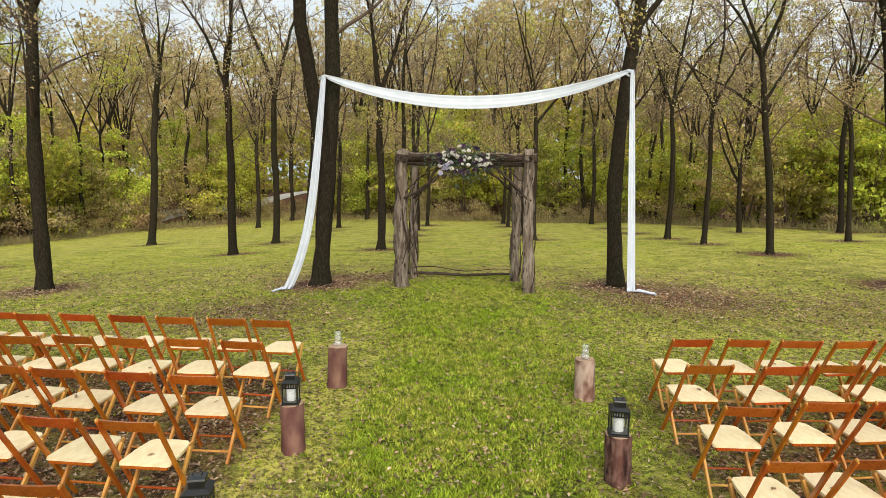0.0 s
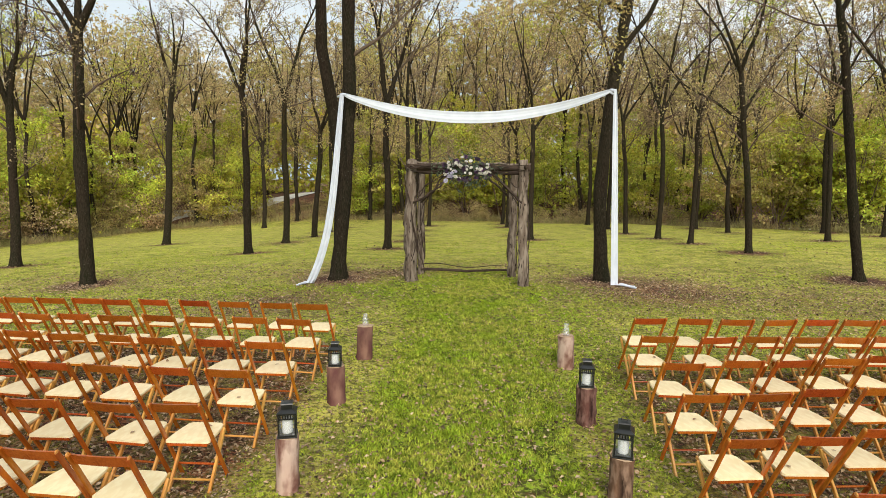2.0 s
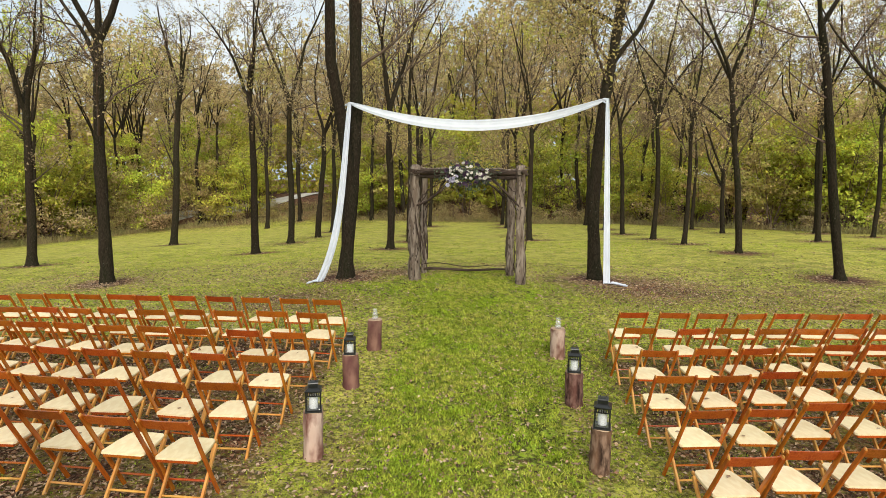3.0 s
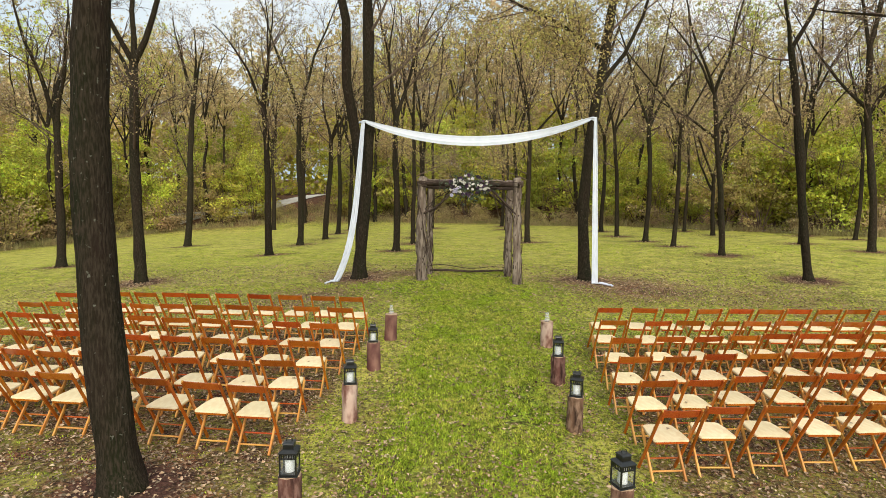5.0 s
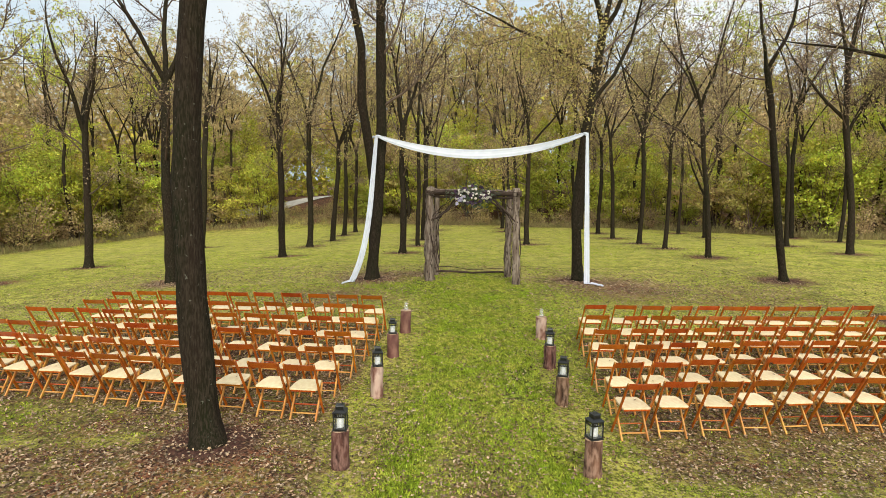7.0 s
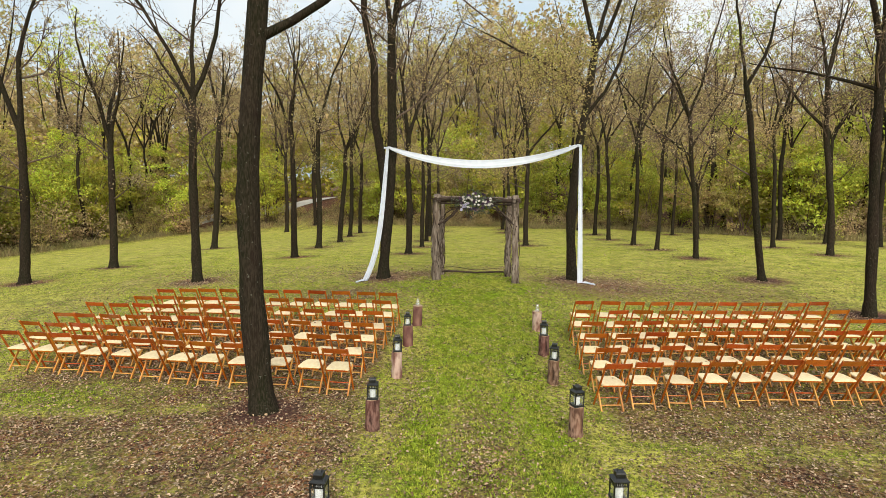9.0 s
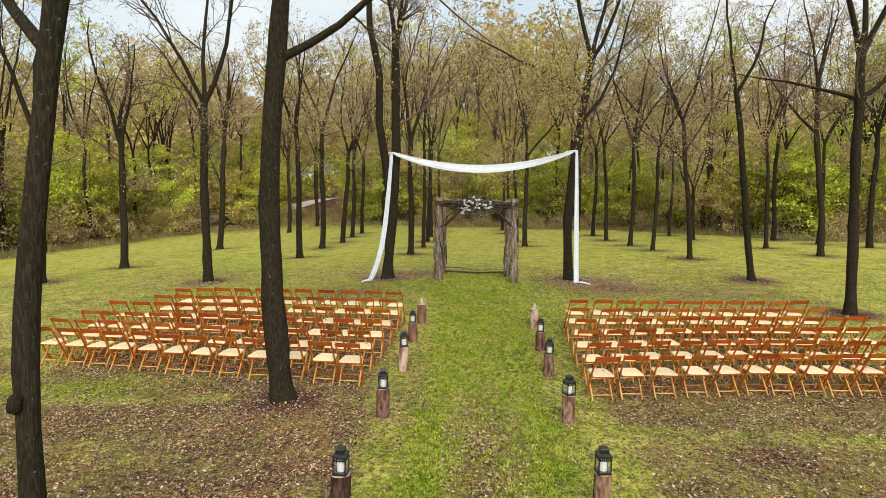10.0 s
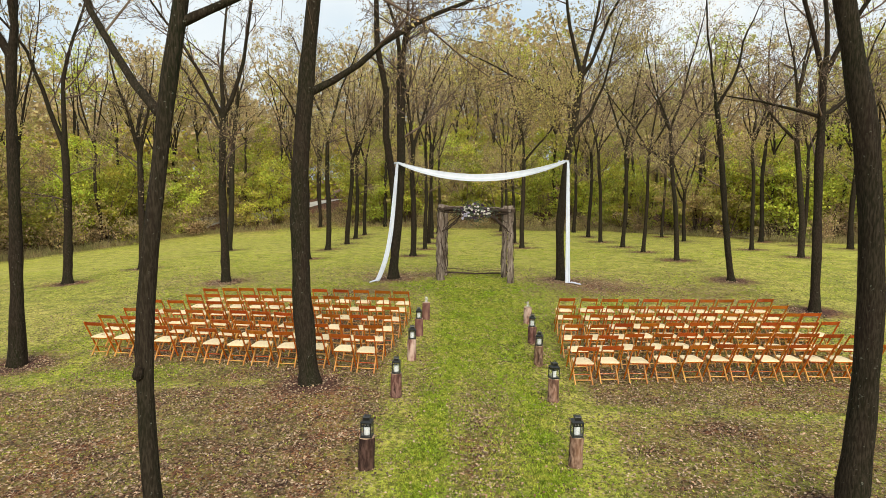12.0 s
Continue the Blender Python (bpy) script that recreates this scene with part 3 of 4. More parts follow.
for i, (x, y, r, fork, limbs, lx) in enumerate(ORCHARD):
    near = y < 12
    made = grow(100 + i, r if y < 0 else (0.73 if x > 5 else 0.88) * r, 12.5 + 1.5 * math.sin(i * 2.3), fork, limbs, (lx, 0.045 * fork), EXTRA.get((x, y), ()), (8, 7, 4) if near else (8, 6, 3),
                17000 if (x, y) == (2.35, 8.78) else 1600 if near else 3400, 0.065 if near else 0.085, 16 if near else 9, wobble=0.03 if near else 0.05,
                bow=BOW.get((x, y), 0.0), flare=FLARE.get((x, y), (0.4, 0.16)), sides=0 if y < 0 else 3, small=not near)
    mat = (LEAF_BROWN, LEAF_OLIVE, LEAF_BROWN, LEAF_TAN)[i % 4]
    if (x, y) == (2.35, 8.78):
        mat = LEAF_OLIVE
    tree = plant("tree", pose(x, y, float(ground_z(x, y))), made, mat,
                 "dark-barked orchard tree with bare twigs and few turning leaves", "orchard trees in rows")
    if (x, y) == (-3.835, -6.5):
        bm = bmesh.new()
        bmesh.ops.create_icosphere(bm, subdivisions=3, radius=0.05, matrix=pose(-0.11, -0.03, 1.86) @ Matrix.Diagonal((1.0, 1.0, 1.5, 1)))
        for v in bm.verts:
            v.co += 0.022 * Vector(noise.noise_vector(v.co * 22))
        part("burl", bm, BARK, tree, "knobbly burl", True)

# ==== woods behind the lawn ====
wood_rng = np.random.default_rng(7)
TALL = []
for k in range(5):
    made = grow(500 + k, 0.17, 19.0, 7.0 + 0.9 * k, 4, (0.3 * (k - 2) / 2, 0.3), (), (5, 5, 2), 3900, 0.185, 6, wobble=0.12, small=True)
    TALL.append(plant("woodland_tree", pose(0, 0, -50), made, (LEAF_OLIVE, LEAF_GREEN, LEAF_OLIVE, LEAF_YELLOW, LEAF_TAN)[k],
                      "tall thin woodland tree in autumn leaf behind the lawn", "woodland trees"))


def shrub(k, width, height, leaves, mat, leaf_size, label, name="understorey_tree", category="tree"):
    """An understorey tree: a few stems and a ragged crown of leaf clumps with gaps."""
    rng = np.random.default_rng(900 + k)
    t = thing(name, pose(0, 0, -50), label, category, name.replace("_", " ") + "s at the edge of the woods")
    stems, tips = Bundle(), []
    for _ in range(5 if height < 9 else 7):
        a = rng.uniform(0, 6.28)
        line = limb_path(rng, (0.1 * math.cos(a), 0.1 * math.sin(a), -0.1), (0.35 * math.cos(a), 0.35 * math.sin(a), 1), height * rng.uniform(0.6, 0.9), 7, 0.03, 0.12)
        stems.add(*tube_arrays(line, 0.05 * np.linspace(1, 0.2, 8), 4))
        for _ in range(7):
            p, w = along(line, rng.uniform(0.15, 1.0))
            l2 = limb_path(rng, p, aside(rng, w, 35, 80), width * rng.uniform(0.2, 0.5), 2, 0.0, 0.2)
            stems.add(*tube_arrays(l2[[0, 2]], [0.015, 0.005], 3))
            tips += [(l2[1], 0.25), (l2[2], 0.35), ((l2[1] + l2[2]) / 2, 0.3)]
    c = np.array([p for p, _ in tips])
    pick = rng.integers(0, len(c), leaves)
    P = c[pick] + rng.standard_normal((leaves, 3)) * np.array([0.33, 0.33, 0.16]) * (0.7 + 0.6 * rng.random((leaves, 1)))
    P[:, 2] = np.maximum(P[:, 2], 0.05)
    tagged(put_part("stemwork", stems.mesh("stemwork", TWIG), t), kind="stuff")
    tagged(put_part("crown", mesh_data("crown", *leaf_arrays(P, leaf_size * 1.17, rng, flat=0.45, bend=0.2, slim=0.9, small=True), mat), t), kind="stuff")
    return t


leafy, olive, tan = ("leafy yellow-green understorey tree at the edge of the woods", "olive-brown understorey tree at the edge of the woods",
                     "tan autumn shrub along the foot of the woods")
SHRUBS = [shrub(0, 4.2, 6.5, 3000, LEAF_YELLOW, 0.175, leafy), shrub(1, 3.6, 5.0, 2600, LEAF_GREEN, 0.19, leafy), shrub(2, 4.5, 7.5, 3300, LEAF_YELLOW, 0.21, leafy),
          shrub(3, 3.4, 3.6, 1600, LEAF_TAN, 0.17, tan, "shrub", "shrub"), shrub(4, 4.0, 6.0, 2800, LEAF_OLIVE, 0.20, olive), shrub(5, 3.0, 2.2, 1300, LEAF_OLIVE, 0.14, "low olive-brown shrub along the foot of the woods", "shrub", "shrub"),
          shrub(6, 5.0, 12.0, 4700, LEAF_GREEN, 0.22, leafy), shrub(7, 5.5, 13.5, 4900, LEAF_YELLOW, 0.22, leafy), shrub(8, 5.0, 11.0, 4200, LEAF_OLIVE, 0.25, olive)]
for t in TALL + SHRUBS:
    t["spare"] = True


def in_woods(rng, near, far, west):
    """A place behind the lawn's edge or west of it."""
    if rng.random() < west:
        return -32.5 - rng.uniform(near, far) * 0.8, rng.uniform(14, 50)
    x = rng.uniform(-38, 46)
    return x, float(lawn_edge(x)) + rng.uniform(near, far)


def road_gap(x, y):
    """The open gap in the woods through which the pale road shows."""
    return y < 74 and -0.345 * (y + 7) - 0.5 < x < -0.232 * (y + 7) - 0.5


def scatter(spares, count, near, far, lo, hi, gap, rng, west=0.26, clear=True, low_east=1.0):
    kept = []
    for i in range(count):
        for _ in range(12):
            x, y = in_woods(rng, near, far, west)
            if not (road_gap(x, y) and (clear or rng.random() < 0.85)) and all((x - a) ** 2 + (y - b) ** 2 > gap * gap for a, b in kept):
                break
        else:
            continue
        kept.append((x, y))
        src = spares[i] if i < len(spares) else spares[int(rng.integers(0, len(spares) - (1 if x > 5 and low_east == 1.0 else 0)))]
        sc = rng.uniform(lo, hi) * (low_east if x > 11 else 1.0)
        m = pose(x, y, float(ground_z(x, y)) - 0.03, 0, 0, rng.uniform(0, 360)) @ Matrix.Scale(sc, 4)
        if i < len(spares):
            src.matrix_basis = m
        else:
            c = copy_thing(src, m)
            c.matrix_basis = m


scatter(TALL, 92, 0.8, 26, 0.85, 1.2, 1.6, wood_rng, 0.2, False, 0.8)
scatter(SHRUBS[:3] + SHRUBS[4:5], 104, 1.6, 13, 0.8, 1.35, 1.7, wood_rng, 0.3)
scatter(SHRUBS[6:], 84, 2.0, 20, 0.75, 1.1, 2.4, wood_rng, 0.42, True, 0.8)
scatter([SHRUBS[3], SHRUBS[5]], 56, 0.3, 4, 0.5, 1.1, 1.2, wood_rng, 0.55)
# low brush on the bank below the road
for k in range(44):
    x = wood_rng.uniform(-21.5, -8) if k < 20 else wood_rng.uniform(-16, -7)
    y = float(lawn_edge(x)) + (wood_rng.uniform(0.8, 5.0) if k < 20 else wood_rng.uniform(2, 13))
    size = wood_rng.uniform(0.28, 0.5) if k < 20 else wood_rng.uniform(0.45, 0.85)
    copy_thing(SHRUBS[5 if k % 3 else 3], pose(x, y, float(ground_z(x, y)) - 0.03, 0, 0, wood_rng.uniform(0, 360)) @ Matrix.Scale(size if k % 3 else 0.7 * size, 4))
# tan brush along the foot of the woods behind the arch
for k in range(34):
    x = wood_rng.uniform(-8, 16)
    y = float(lawn_edge(x)) + wood_rng.uniform(0.5, 3.5)
    copy_thing(SHRUBS[3 if k % 3 else 5], pose(x, y, float(ground_z(x, y)) - 0.03, 0, 0, wood_rng.uniform(0, 360)) @ Matrix.Scale(wood_rng.uniform(0.3, 0.62), 4))
for t in TALL + SHRUBS:
    del t["spare"]

def patchy(x, y, size, seed):
    """Smooth random patches of about the given size, 0 to 1."""
    grid = np.random.default_rng(seed).random((128, 128))
    u, v = np.asarray(x) / size + 500.0, np.asarray(y) / size + 500.0
    i, j = np.floor(u).astype(int), np.floor(v).astype(int)
    fu, fv = smooth01(u - i), smooth01(v - j)
    i0, j0, i1, j1 = i % 128, j % 128, (i + 1) % 128, (j + 1) % 128
    return (grid[i0, j0] * (1 - fu) + grid[i1, j0] * fu) * (1 - fv) + (grid[i0, j1] * (1 - fu) + grid[i1, j1] * fu) * fv


# far wooded slope: leaf clumps that nobody could count
far_rng = np.random.default_rng(21)
for name, N, low, high, mat, label in (("far_woods", 105000, 0.25, 1.0, LEAF_TAN, "distant wooded slope in olive and tan autumn leaf"),
                                       ("far_undergrowth", 42000, 0.0, 0.5, LEAF_YELLOW, "distant yellow-green undergrowth below the far trees")):
    fx = far_rng.uniform(-90, 85, N)
    fy = 74 + far_rng.uniform(0, 22, N)
    fh = 15.5 + 10.5 * np.exp(-((fx - 2) / 18) ** 2) + 2.5 * np.sin(fx * 0.21) + 2.0 * np.sin(fx * 0.57 + 1) + 4.5 * smooth01((-16 - fx) / 10)
    fz = fh * (low + (high - low) * far_rng.random(N))
    # crowns with gaps of sky between them, closing towards the ground
    thick = 0.55 * patchy(fx, fz, 2.6, 31) + 0.45 * patchy(fx, fz, 1.1, 32)
    ok = far_rng.random(N) < smooth01((thick + 0.75 * (1 - fz / fh) - 0.33) / 0.3)
    P = np.stack([fx, fy, ground_z(fx, fy) + fz], 1)[ok]
    tagged(new(name, mesh_data(name, *leaf_arrays(P, 0.82, far_rng, flat=0.3, slim=0.9, small=True), mat)), label, "woods", kind="stuff")

# dry grass along the foot of the woods
N = 34000
ex = far_rng.uniform(-34, 40, N)
ey = lawn_edge(ex) + far_rng.uniform(-0.2, 2.2, N) * np.where((ex > -26) & (ex < -10), 2.4, 1.0)
west = far_rng.random(N) < 0.25
ex, ey = np.where(west, -31.6 - far_rng.uniform(0, 2.5, N), ex), np.where(west, far_rng.uniform(14, 48, N), ey)
base = np.stack([ex, ey, ground_z(ex, ey)], 1)
lean = far_rng.standard_normal((N, 3)) * 0.2
hgt = far_rng.uniform(0.12, 0.5, N)
side = far_rng.standard_normal((N, 3))
side[:, 2] = 0
side *= 0.02 / (np.linalg.norm(side, axis=1)[:, None] + 1e-9)
V = np.stack([base - side, base + side, base + lean + np.stack([0 * hgt, 0 * hgt, hgt], 1)], 1).reshape(-1, 3)
tagged(new("dry_verge_grass", mesh_data("dry_verge_grass", V, np.arange(3 * N).reshape(-1, 3), DRY_GRASS)),
       "tall dry grass along the foot of the woods", "grass", kind="stuff")


# pale roads behind the woods
def strip(name, line, label):
    """A level strip of gravel along a line of (x, y, half width)."""
    line = np.asarray(line, float)
    t = np.linspace(0, len(line) - 1, 40)
    px, py, half = (np.interp(t, np.arange(len(line)), line[:, k]) for k in range(3))
    rows = [np.stack([px, py + o * half, ground_z(px, py + o * half) + 0.03], 1) for o in np.linspace(-1, 1, 9)]
    V = np.concatenate(rows)
    i, j = np.meshgrid(np.arange(8), np.arange(39), indexing="ij")
    F = np.stack([i * 40 + j, i * 40 + j + 1, (i + 1) * 40 + j + 1, (i + 1) * 40 + j], -1).reshape(-1, 4)
    tagged(new(name, mesh_data(name, V, F, GRAVEL, True)), label, "road", kind="structure")


strip("road", ((-70, 48, 2.2), (-40, 51, 2.2), (-27, 54.8, 2.0), (-22.5, 57.5, 2.0), (-19.5, 62, 2.2), (-16, 68, 2.4), (-8, 77, 2.6), (4, 84, 3)), "pale gravel road seen through the trees")
strip("track", ((10, 44, 0.8), (12, 43.4, 0.8), (14.5, 38.2, 0.8), (18, 35, 0.8), (20.5, 31, 0.8), (34, 27, 0.8)), "pale gravel track along the edge of the woods")

# ==== grass and fallen leaves on the lawn ====
turf_rng = np.random.default_rng(5)


def tufts(name, count, x0, x1, y0, y1, tall, width, keep, label, blades=5, clump=0.16):
    """Grass blades in tufts that gather in clumps with gaps between."""
    x, y = turf_rng.uniform(x0, x1, count), turf_rng.uniform(y0, y1, count)
    ok = turf_rng.random(count) < keep(x, y) * smooth01((patchy(x, y, clump, 3) * 0.6 + patchy(x, y, clump * 3.3, 4) * 0.4 - 0.22) / 0.42)
    x, y = np.repeat(x[ok], blades), np.repeat(y[ok], blades)
    n = len(x)
    spread = width * 2.4
    x, y = x + spread * turf_rng.standard_normal(n), y + spread * turf_rng.standard_normal(n)
    b = np.stack([x, y, ground_z(x, y) - 0.004], 1)
    a = turf_rng.uniform(0, 6.28, n)
    w = width * turf_rng.uniform(0.6, 1.3, n)
    sd = np.stack([np.cos(a) * w, np.sin(a) * w, 0 * a], 1)
    hh = tall * turf_rng.uniform(0.45, 1.2, n) * (0.75 + 0.5 * lush_at(x, y))
    tip = np.stack([turf_rng.standard_normal(n) * 0.55 * hh, turf_rng.standard_normal(n) * 0.55 * hh, hh], 1)
    V = np.stack([b - sd, b + sd, b + tip], 1).reshape(-1, 3)
    tagged(new(name, mesh_data(name, V, np.arange(3 * n).reshape(-1, 3), GRASS)), label, "grass", kind="stuff")


def green(x, y):
    return np.clip(1.05 - 1.5 * litter_at(x, y) + 0.5 * lush_at(x, y), 0.02, 1)


tufts("grass", 125000, -11, 8.5, -9.5, 8, 0.032, 0.010, green, "short green grass blades of the lawn")
tufts("aisle_grass", 75000, -1.9, 0.75, -9.5, 10, 0.036, 0.010, lambda x, y: lush_at(x, y), "thick bright green grass of the aisle", 5, 0.12)
tufts("lawn_grass", 45000, -18, 18, 7, 22, 0.036, 0.011, lambda x, y: 0.8 * green(x, y), "mown grass of the orchard lawn", 4, 0.35)


def fallen(name, count, x0, x1, y0, y1, size, power, label):
    x, y = turf_rng.uniform(x0, x1, count), turf_rng.uniform(y0, y1, count)
    ok = turf_rng.random(count) < np.clip(0.15 + litter_at(x, y) * 1.1, 0, 1) ** power * (0.35 + 0.9 * patchy(x, y, 0.3, 8)) * (1 - 0.5 * smooth01((litter_at(x, y) - 0.7) / 0.2))
    x, y = x[ok], y[ok]
    P = np.stack([x, y, ground_z(x, y) + 0.012 + 0.012 * turf_rng.random(len(x))], 1)
    tagged(new(name, mesh_data(name, *leaf_arrays(P, size, turf_rng, flat=0.78, bend=0.42, slim=0.6), LITTER)), label, "leaves", kind="stuff")


fallen("fallen_leaves", 260000, -13, 9, -9.5, 12, 0.042, 1.25, "dry brown leaves lying in the grass")
fallen("leaf_crumbs", 150000, -11, 8, -9.5, 9, 0.03, 1.3, "broken bits of dry leaves in the grass")
fallen("far_fallen_leaves", 46000, -20, 20, 8, 30, 0.065, 2.2, "dry brown leaves round the orchard trees")


# ==== folding chairs ====
def folding_chair():
    """A wooden folding chair that faces +y, its foot at the origin."""
    t = thing("folding_chair", Matrix(), "orange-varnished wooden folding chair with a cream seat, on the grass", "chair", "folding chairs in rows")
    W = 0.192
    for s in (-1, 1):
        bm = bmesh.new()
        bar(bm, (s * W, 0.25, 0.0), (s * W, -0.19, 0.785), 0.021, 0.034, 0.004)
        post = part("back_post", bm, POST_WOOD, t, "golden-orange post")
        bm = bmesh.new()
        rings = lathe(bm, [(0.004, -0.007), (0.013, -0.005), (0.0165, 0.0), (0.013, 0.005), (0.004, 0.007)], 10)
        bm.faces.new(rings[0][::-1])
        bm.faces.new(rings[-1])
        bmesh.ops.rotate(bm, verts=bm.verts, matrix=Matrix.Rotation(radians(90), 3, "Y"))
        bmesh.ops.translate(bm, verts=bm.verts, vec=(s * (W + 0.003), -0.191, 0.785))
        part("end_cap", bm, LEG_WOOD, post, "pale rounded post end")
    for s in (-1, 1):
        bm = bmesh.new()
        bar(bm, (s * 0.166, -0.04, 0.0), (s * 0.166, 0.28, 0.405), 0.022, 0.034, 0.004)
        part("leg", bm, LEG_WOOD, t, "honey-coloured leg")
    bm = bmesh.new()
    n = 8
    rows = []
    for k in range(n + 1):
        u = k / n * 2 - 1
        y = -0.150 - 0.012 * (1 - u * u)
        rows.append([bm.verts.new((u * 0.182, y + dy - (z - 0.735) * 0.56, z)) for dy, z in ((-0.008, 0.70), (0.008, 0.70), (0.008, 0.783), (-0.008, 0.783))])
    for a, b in zip(rows, rows[1:]):
        for k in range(4):
            bm.faces.new((a[k], a[(k + 1) % 4], b[(k + 1) % 4], b[k]))
    bm.faces.new(rows[0][::-1])
    bm.faces.new(rows[-1])
    bmesh.ops.recalc_face_normals(bm, faces=bm.faces)
    part("backrest", bm, FRAME_WOOD, t)
    bm = bmesh.new()
    outline = [(-0.166, 0.0), (-0.18, 0.02), (-0.172, 0.2), (-0.15, 0.335), (-0.125, 0.365), (-0.06, 0.378)]
    outline = outline + [(-x, y) for x, y in reversed(outline)]
    low = [bm.verts.new((x, y - 0.035, 0.409 + 0.012 * (y - 0.19) - 0.006 * (1 - (x / 0.18) ** 2))) for x, y in outline]
    high = [bm.verts.new((v.co.x * 0.985, v.co.y * 0.99 + 0.001, v.co.z + 0.017)) for v in low]
    for k in range(len(low)):
        bm.faces.new((low[k], low[(k + 1) % len(low)], high[(k + 1) % len(low)], high[k]))
    bm.faces.new(high)
    bm.faces.new(low[::-1])
    bmesh.ops.recalc_face_normals(bm, faces=bm.faces)
    part("seat", bm, SEAT_WOOD, t, "cream painted seat board")
    for s in (-1, 1):
        bm = bmesh.new()
        bar(bm, (s * 0.150, -0.02, 0.394), (s * 0.143, 0.34, 0.404), 0.018, 0.03, 0.003)
        part("seat_rail", bm, LEG_WOOD, t)
    bm = bmesh.new()
    bar(bm, (-0.16, -0.022, 0.394), (0.16, -0.022, 0.394), 0.018, 0.028, 0.003)
    part("seat_rail", bm, FRAME_WOOD, t)
    for y, z, mat in ((0.172, 0.14, FRAME_WOOD), (0.023, 0.08, LEG_WOOD), (0.026, 0.40, FRAME_WOOD)):
        bm = bmesh.new()
        half = 0.182 if mat is FRAME_WOOD else 0.157
        lathe(bm, [(0.009, -half), (0.010, 0), (0.009, half)], 8)
        bmesh.ops.rotate(bm, verts=bm.verts, matrix=Matrix.Rotation(radians(90), 3, "Y"))
        bmesh.ops.translate(bm, verts=bm.verts, vec=(0, y, z))
        part("rung", bm, mat, t)
    return t


chair = folding_chair()
# rows from the front: the chairs' x, then y = a x^2 + b x + c of the backrest line
WEST = [
    ([-7.78, -7.23, -6.76, -6.22, -5.72, -5.22, -4.72, -4.17, -3.62, -3.08, -2.57], 0.0112, 0.0315, 2.76),
    ([-7.89, -7.39, -6.83, -6.29, -5.8, -5.28, -4.76, -4.23, -3.69, -3.15, -2.6], 0.0197, 0.1293, 2.27),
    ([-8.65, -8.03, -7.49, -6.96, -6.42, -5.9, -5.41, -4.83, -4.29, -3.79, -3.16, -2.63], 0.0144, 0.0358, 1.19),
    ([-8.74, -8.23, -7.66, -7.09, -6.55, -6.0, -5.47, -4.93, -4.4, -3.84, -3.22, -2.69], 0.0187, 0.0918, 0.55),
    ([-9.0, -8.37, -7.84, -7.24, -6.66, -6.07, -5.54, -5.01, -4.44, -3.9, -3.26, -2.76], 0.0209, 0.0916, -0.25),
    ([-8.89, -8.28, -7.74, -7.22, -6.62, -6.05, -5.51, -4.99, -4.41, -3.8, -3.24, -2.79], 0.0126, -0.0468, -1.42),
]
EAST = [
    ([1.57, 2.14, 2.65, 3.18, 3.68, 4.16, 4.61, 5.1, 5.58, 6.07, 6.58], 0.0007, 0.0619, 2.52),
    ([1.48, 2.15, 2.64, 3.17, 3.63, 4.14, 4.64, 5.1, 5.62, 6.12, 6.6], -0.0099, 0.1619, 1.68),
    ([1.46, 2.09, 2.63, 3.16, 3.64, 4.17, 4.67, 5.17, 5.63, 6.12, 6.57, 7.01], -0.0253, 0.3193, 0.68),
    ([1.40, 1.94, 2.5, 3.07, 3.62, 4.17, 4.72, 5.19, 5.68, 6.12, 6.55, 6.99], -0.0266, 0.3406, -0.12),
    ([1.42, 1.94, 2.51, 3.1, 3.63, 4.16, 4.66, 5.15, 5.61, 6.09, 6.54, 6.99], -0.0387, 0.4155, -0.97),
    ([1.37, 1.88, 2.45, 3.01, 3.56, 4.07, 4.51, 5.04, 5.5, 5.98, 6.45, 6.92], -0.0253, 0.3211, -1.62),
]
seat_rng = random.Random(11)
seats = []
first = True
for side_rows, heading in ((WEST, -1.7), (EAST, 4.5)):
    for xs, a, b, c in side_rows:
        for x in xs:
            h = heading + seat_rng.uniform(-3.5, 3.5)
            y = a * x * x + b * x + c + 0.19 + seat_rng.uniform(-0.025, 0.025)
            m = pose(x, y, float(ground_z(x, y)), seat_rng.uniform(-1, 1), seat_rng.uniform(-1, 1), h)
            if first:
                chair.matrix_basis = m
                first = False
            else:
                copy_thing(chair, m)
            seats.append(m)

# dead leaves that have dropped on some of the seats
for m in seat_rng.sample(seats, 64):
    rng = np.random.default_rng(seat_rng.randrange(9999))
    k = 1
    P = np.stack([rng.uniform(-0.11, 0.11, k), rng.uniform(-0.1, 0.14, k), np.full(k, 0.0)], 1)
    v, f = leaf_arrays(P, 0.055, rng, flat=0.97, bend=0.25, slim=0.5)
    v[:, 2] -= v[:, 2].min()
    ob = new("fallen_leaf", mesh_data("fallen_leaf", v, f, LITTER))
    ob.matrix_basis = m @ pose(0, 0.15, 0.4265)
    tagged(ob, "dry brown leaf dropped on a chair seat", "leaf", "leaves on the seats")


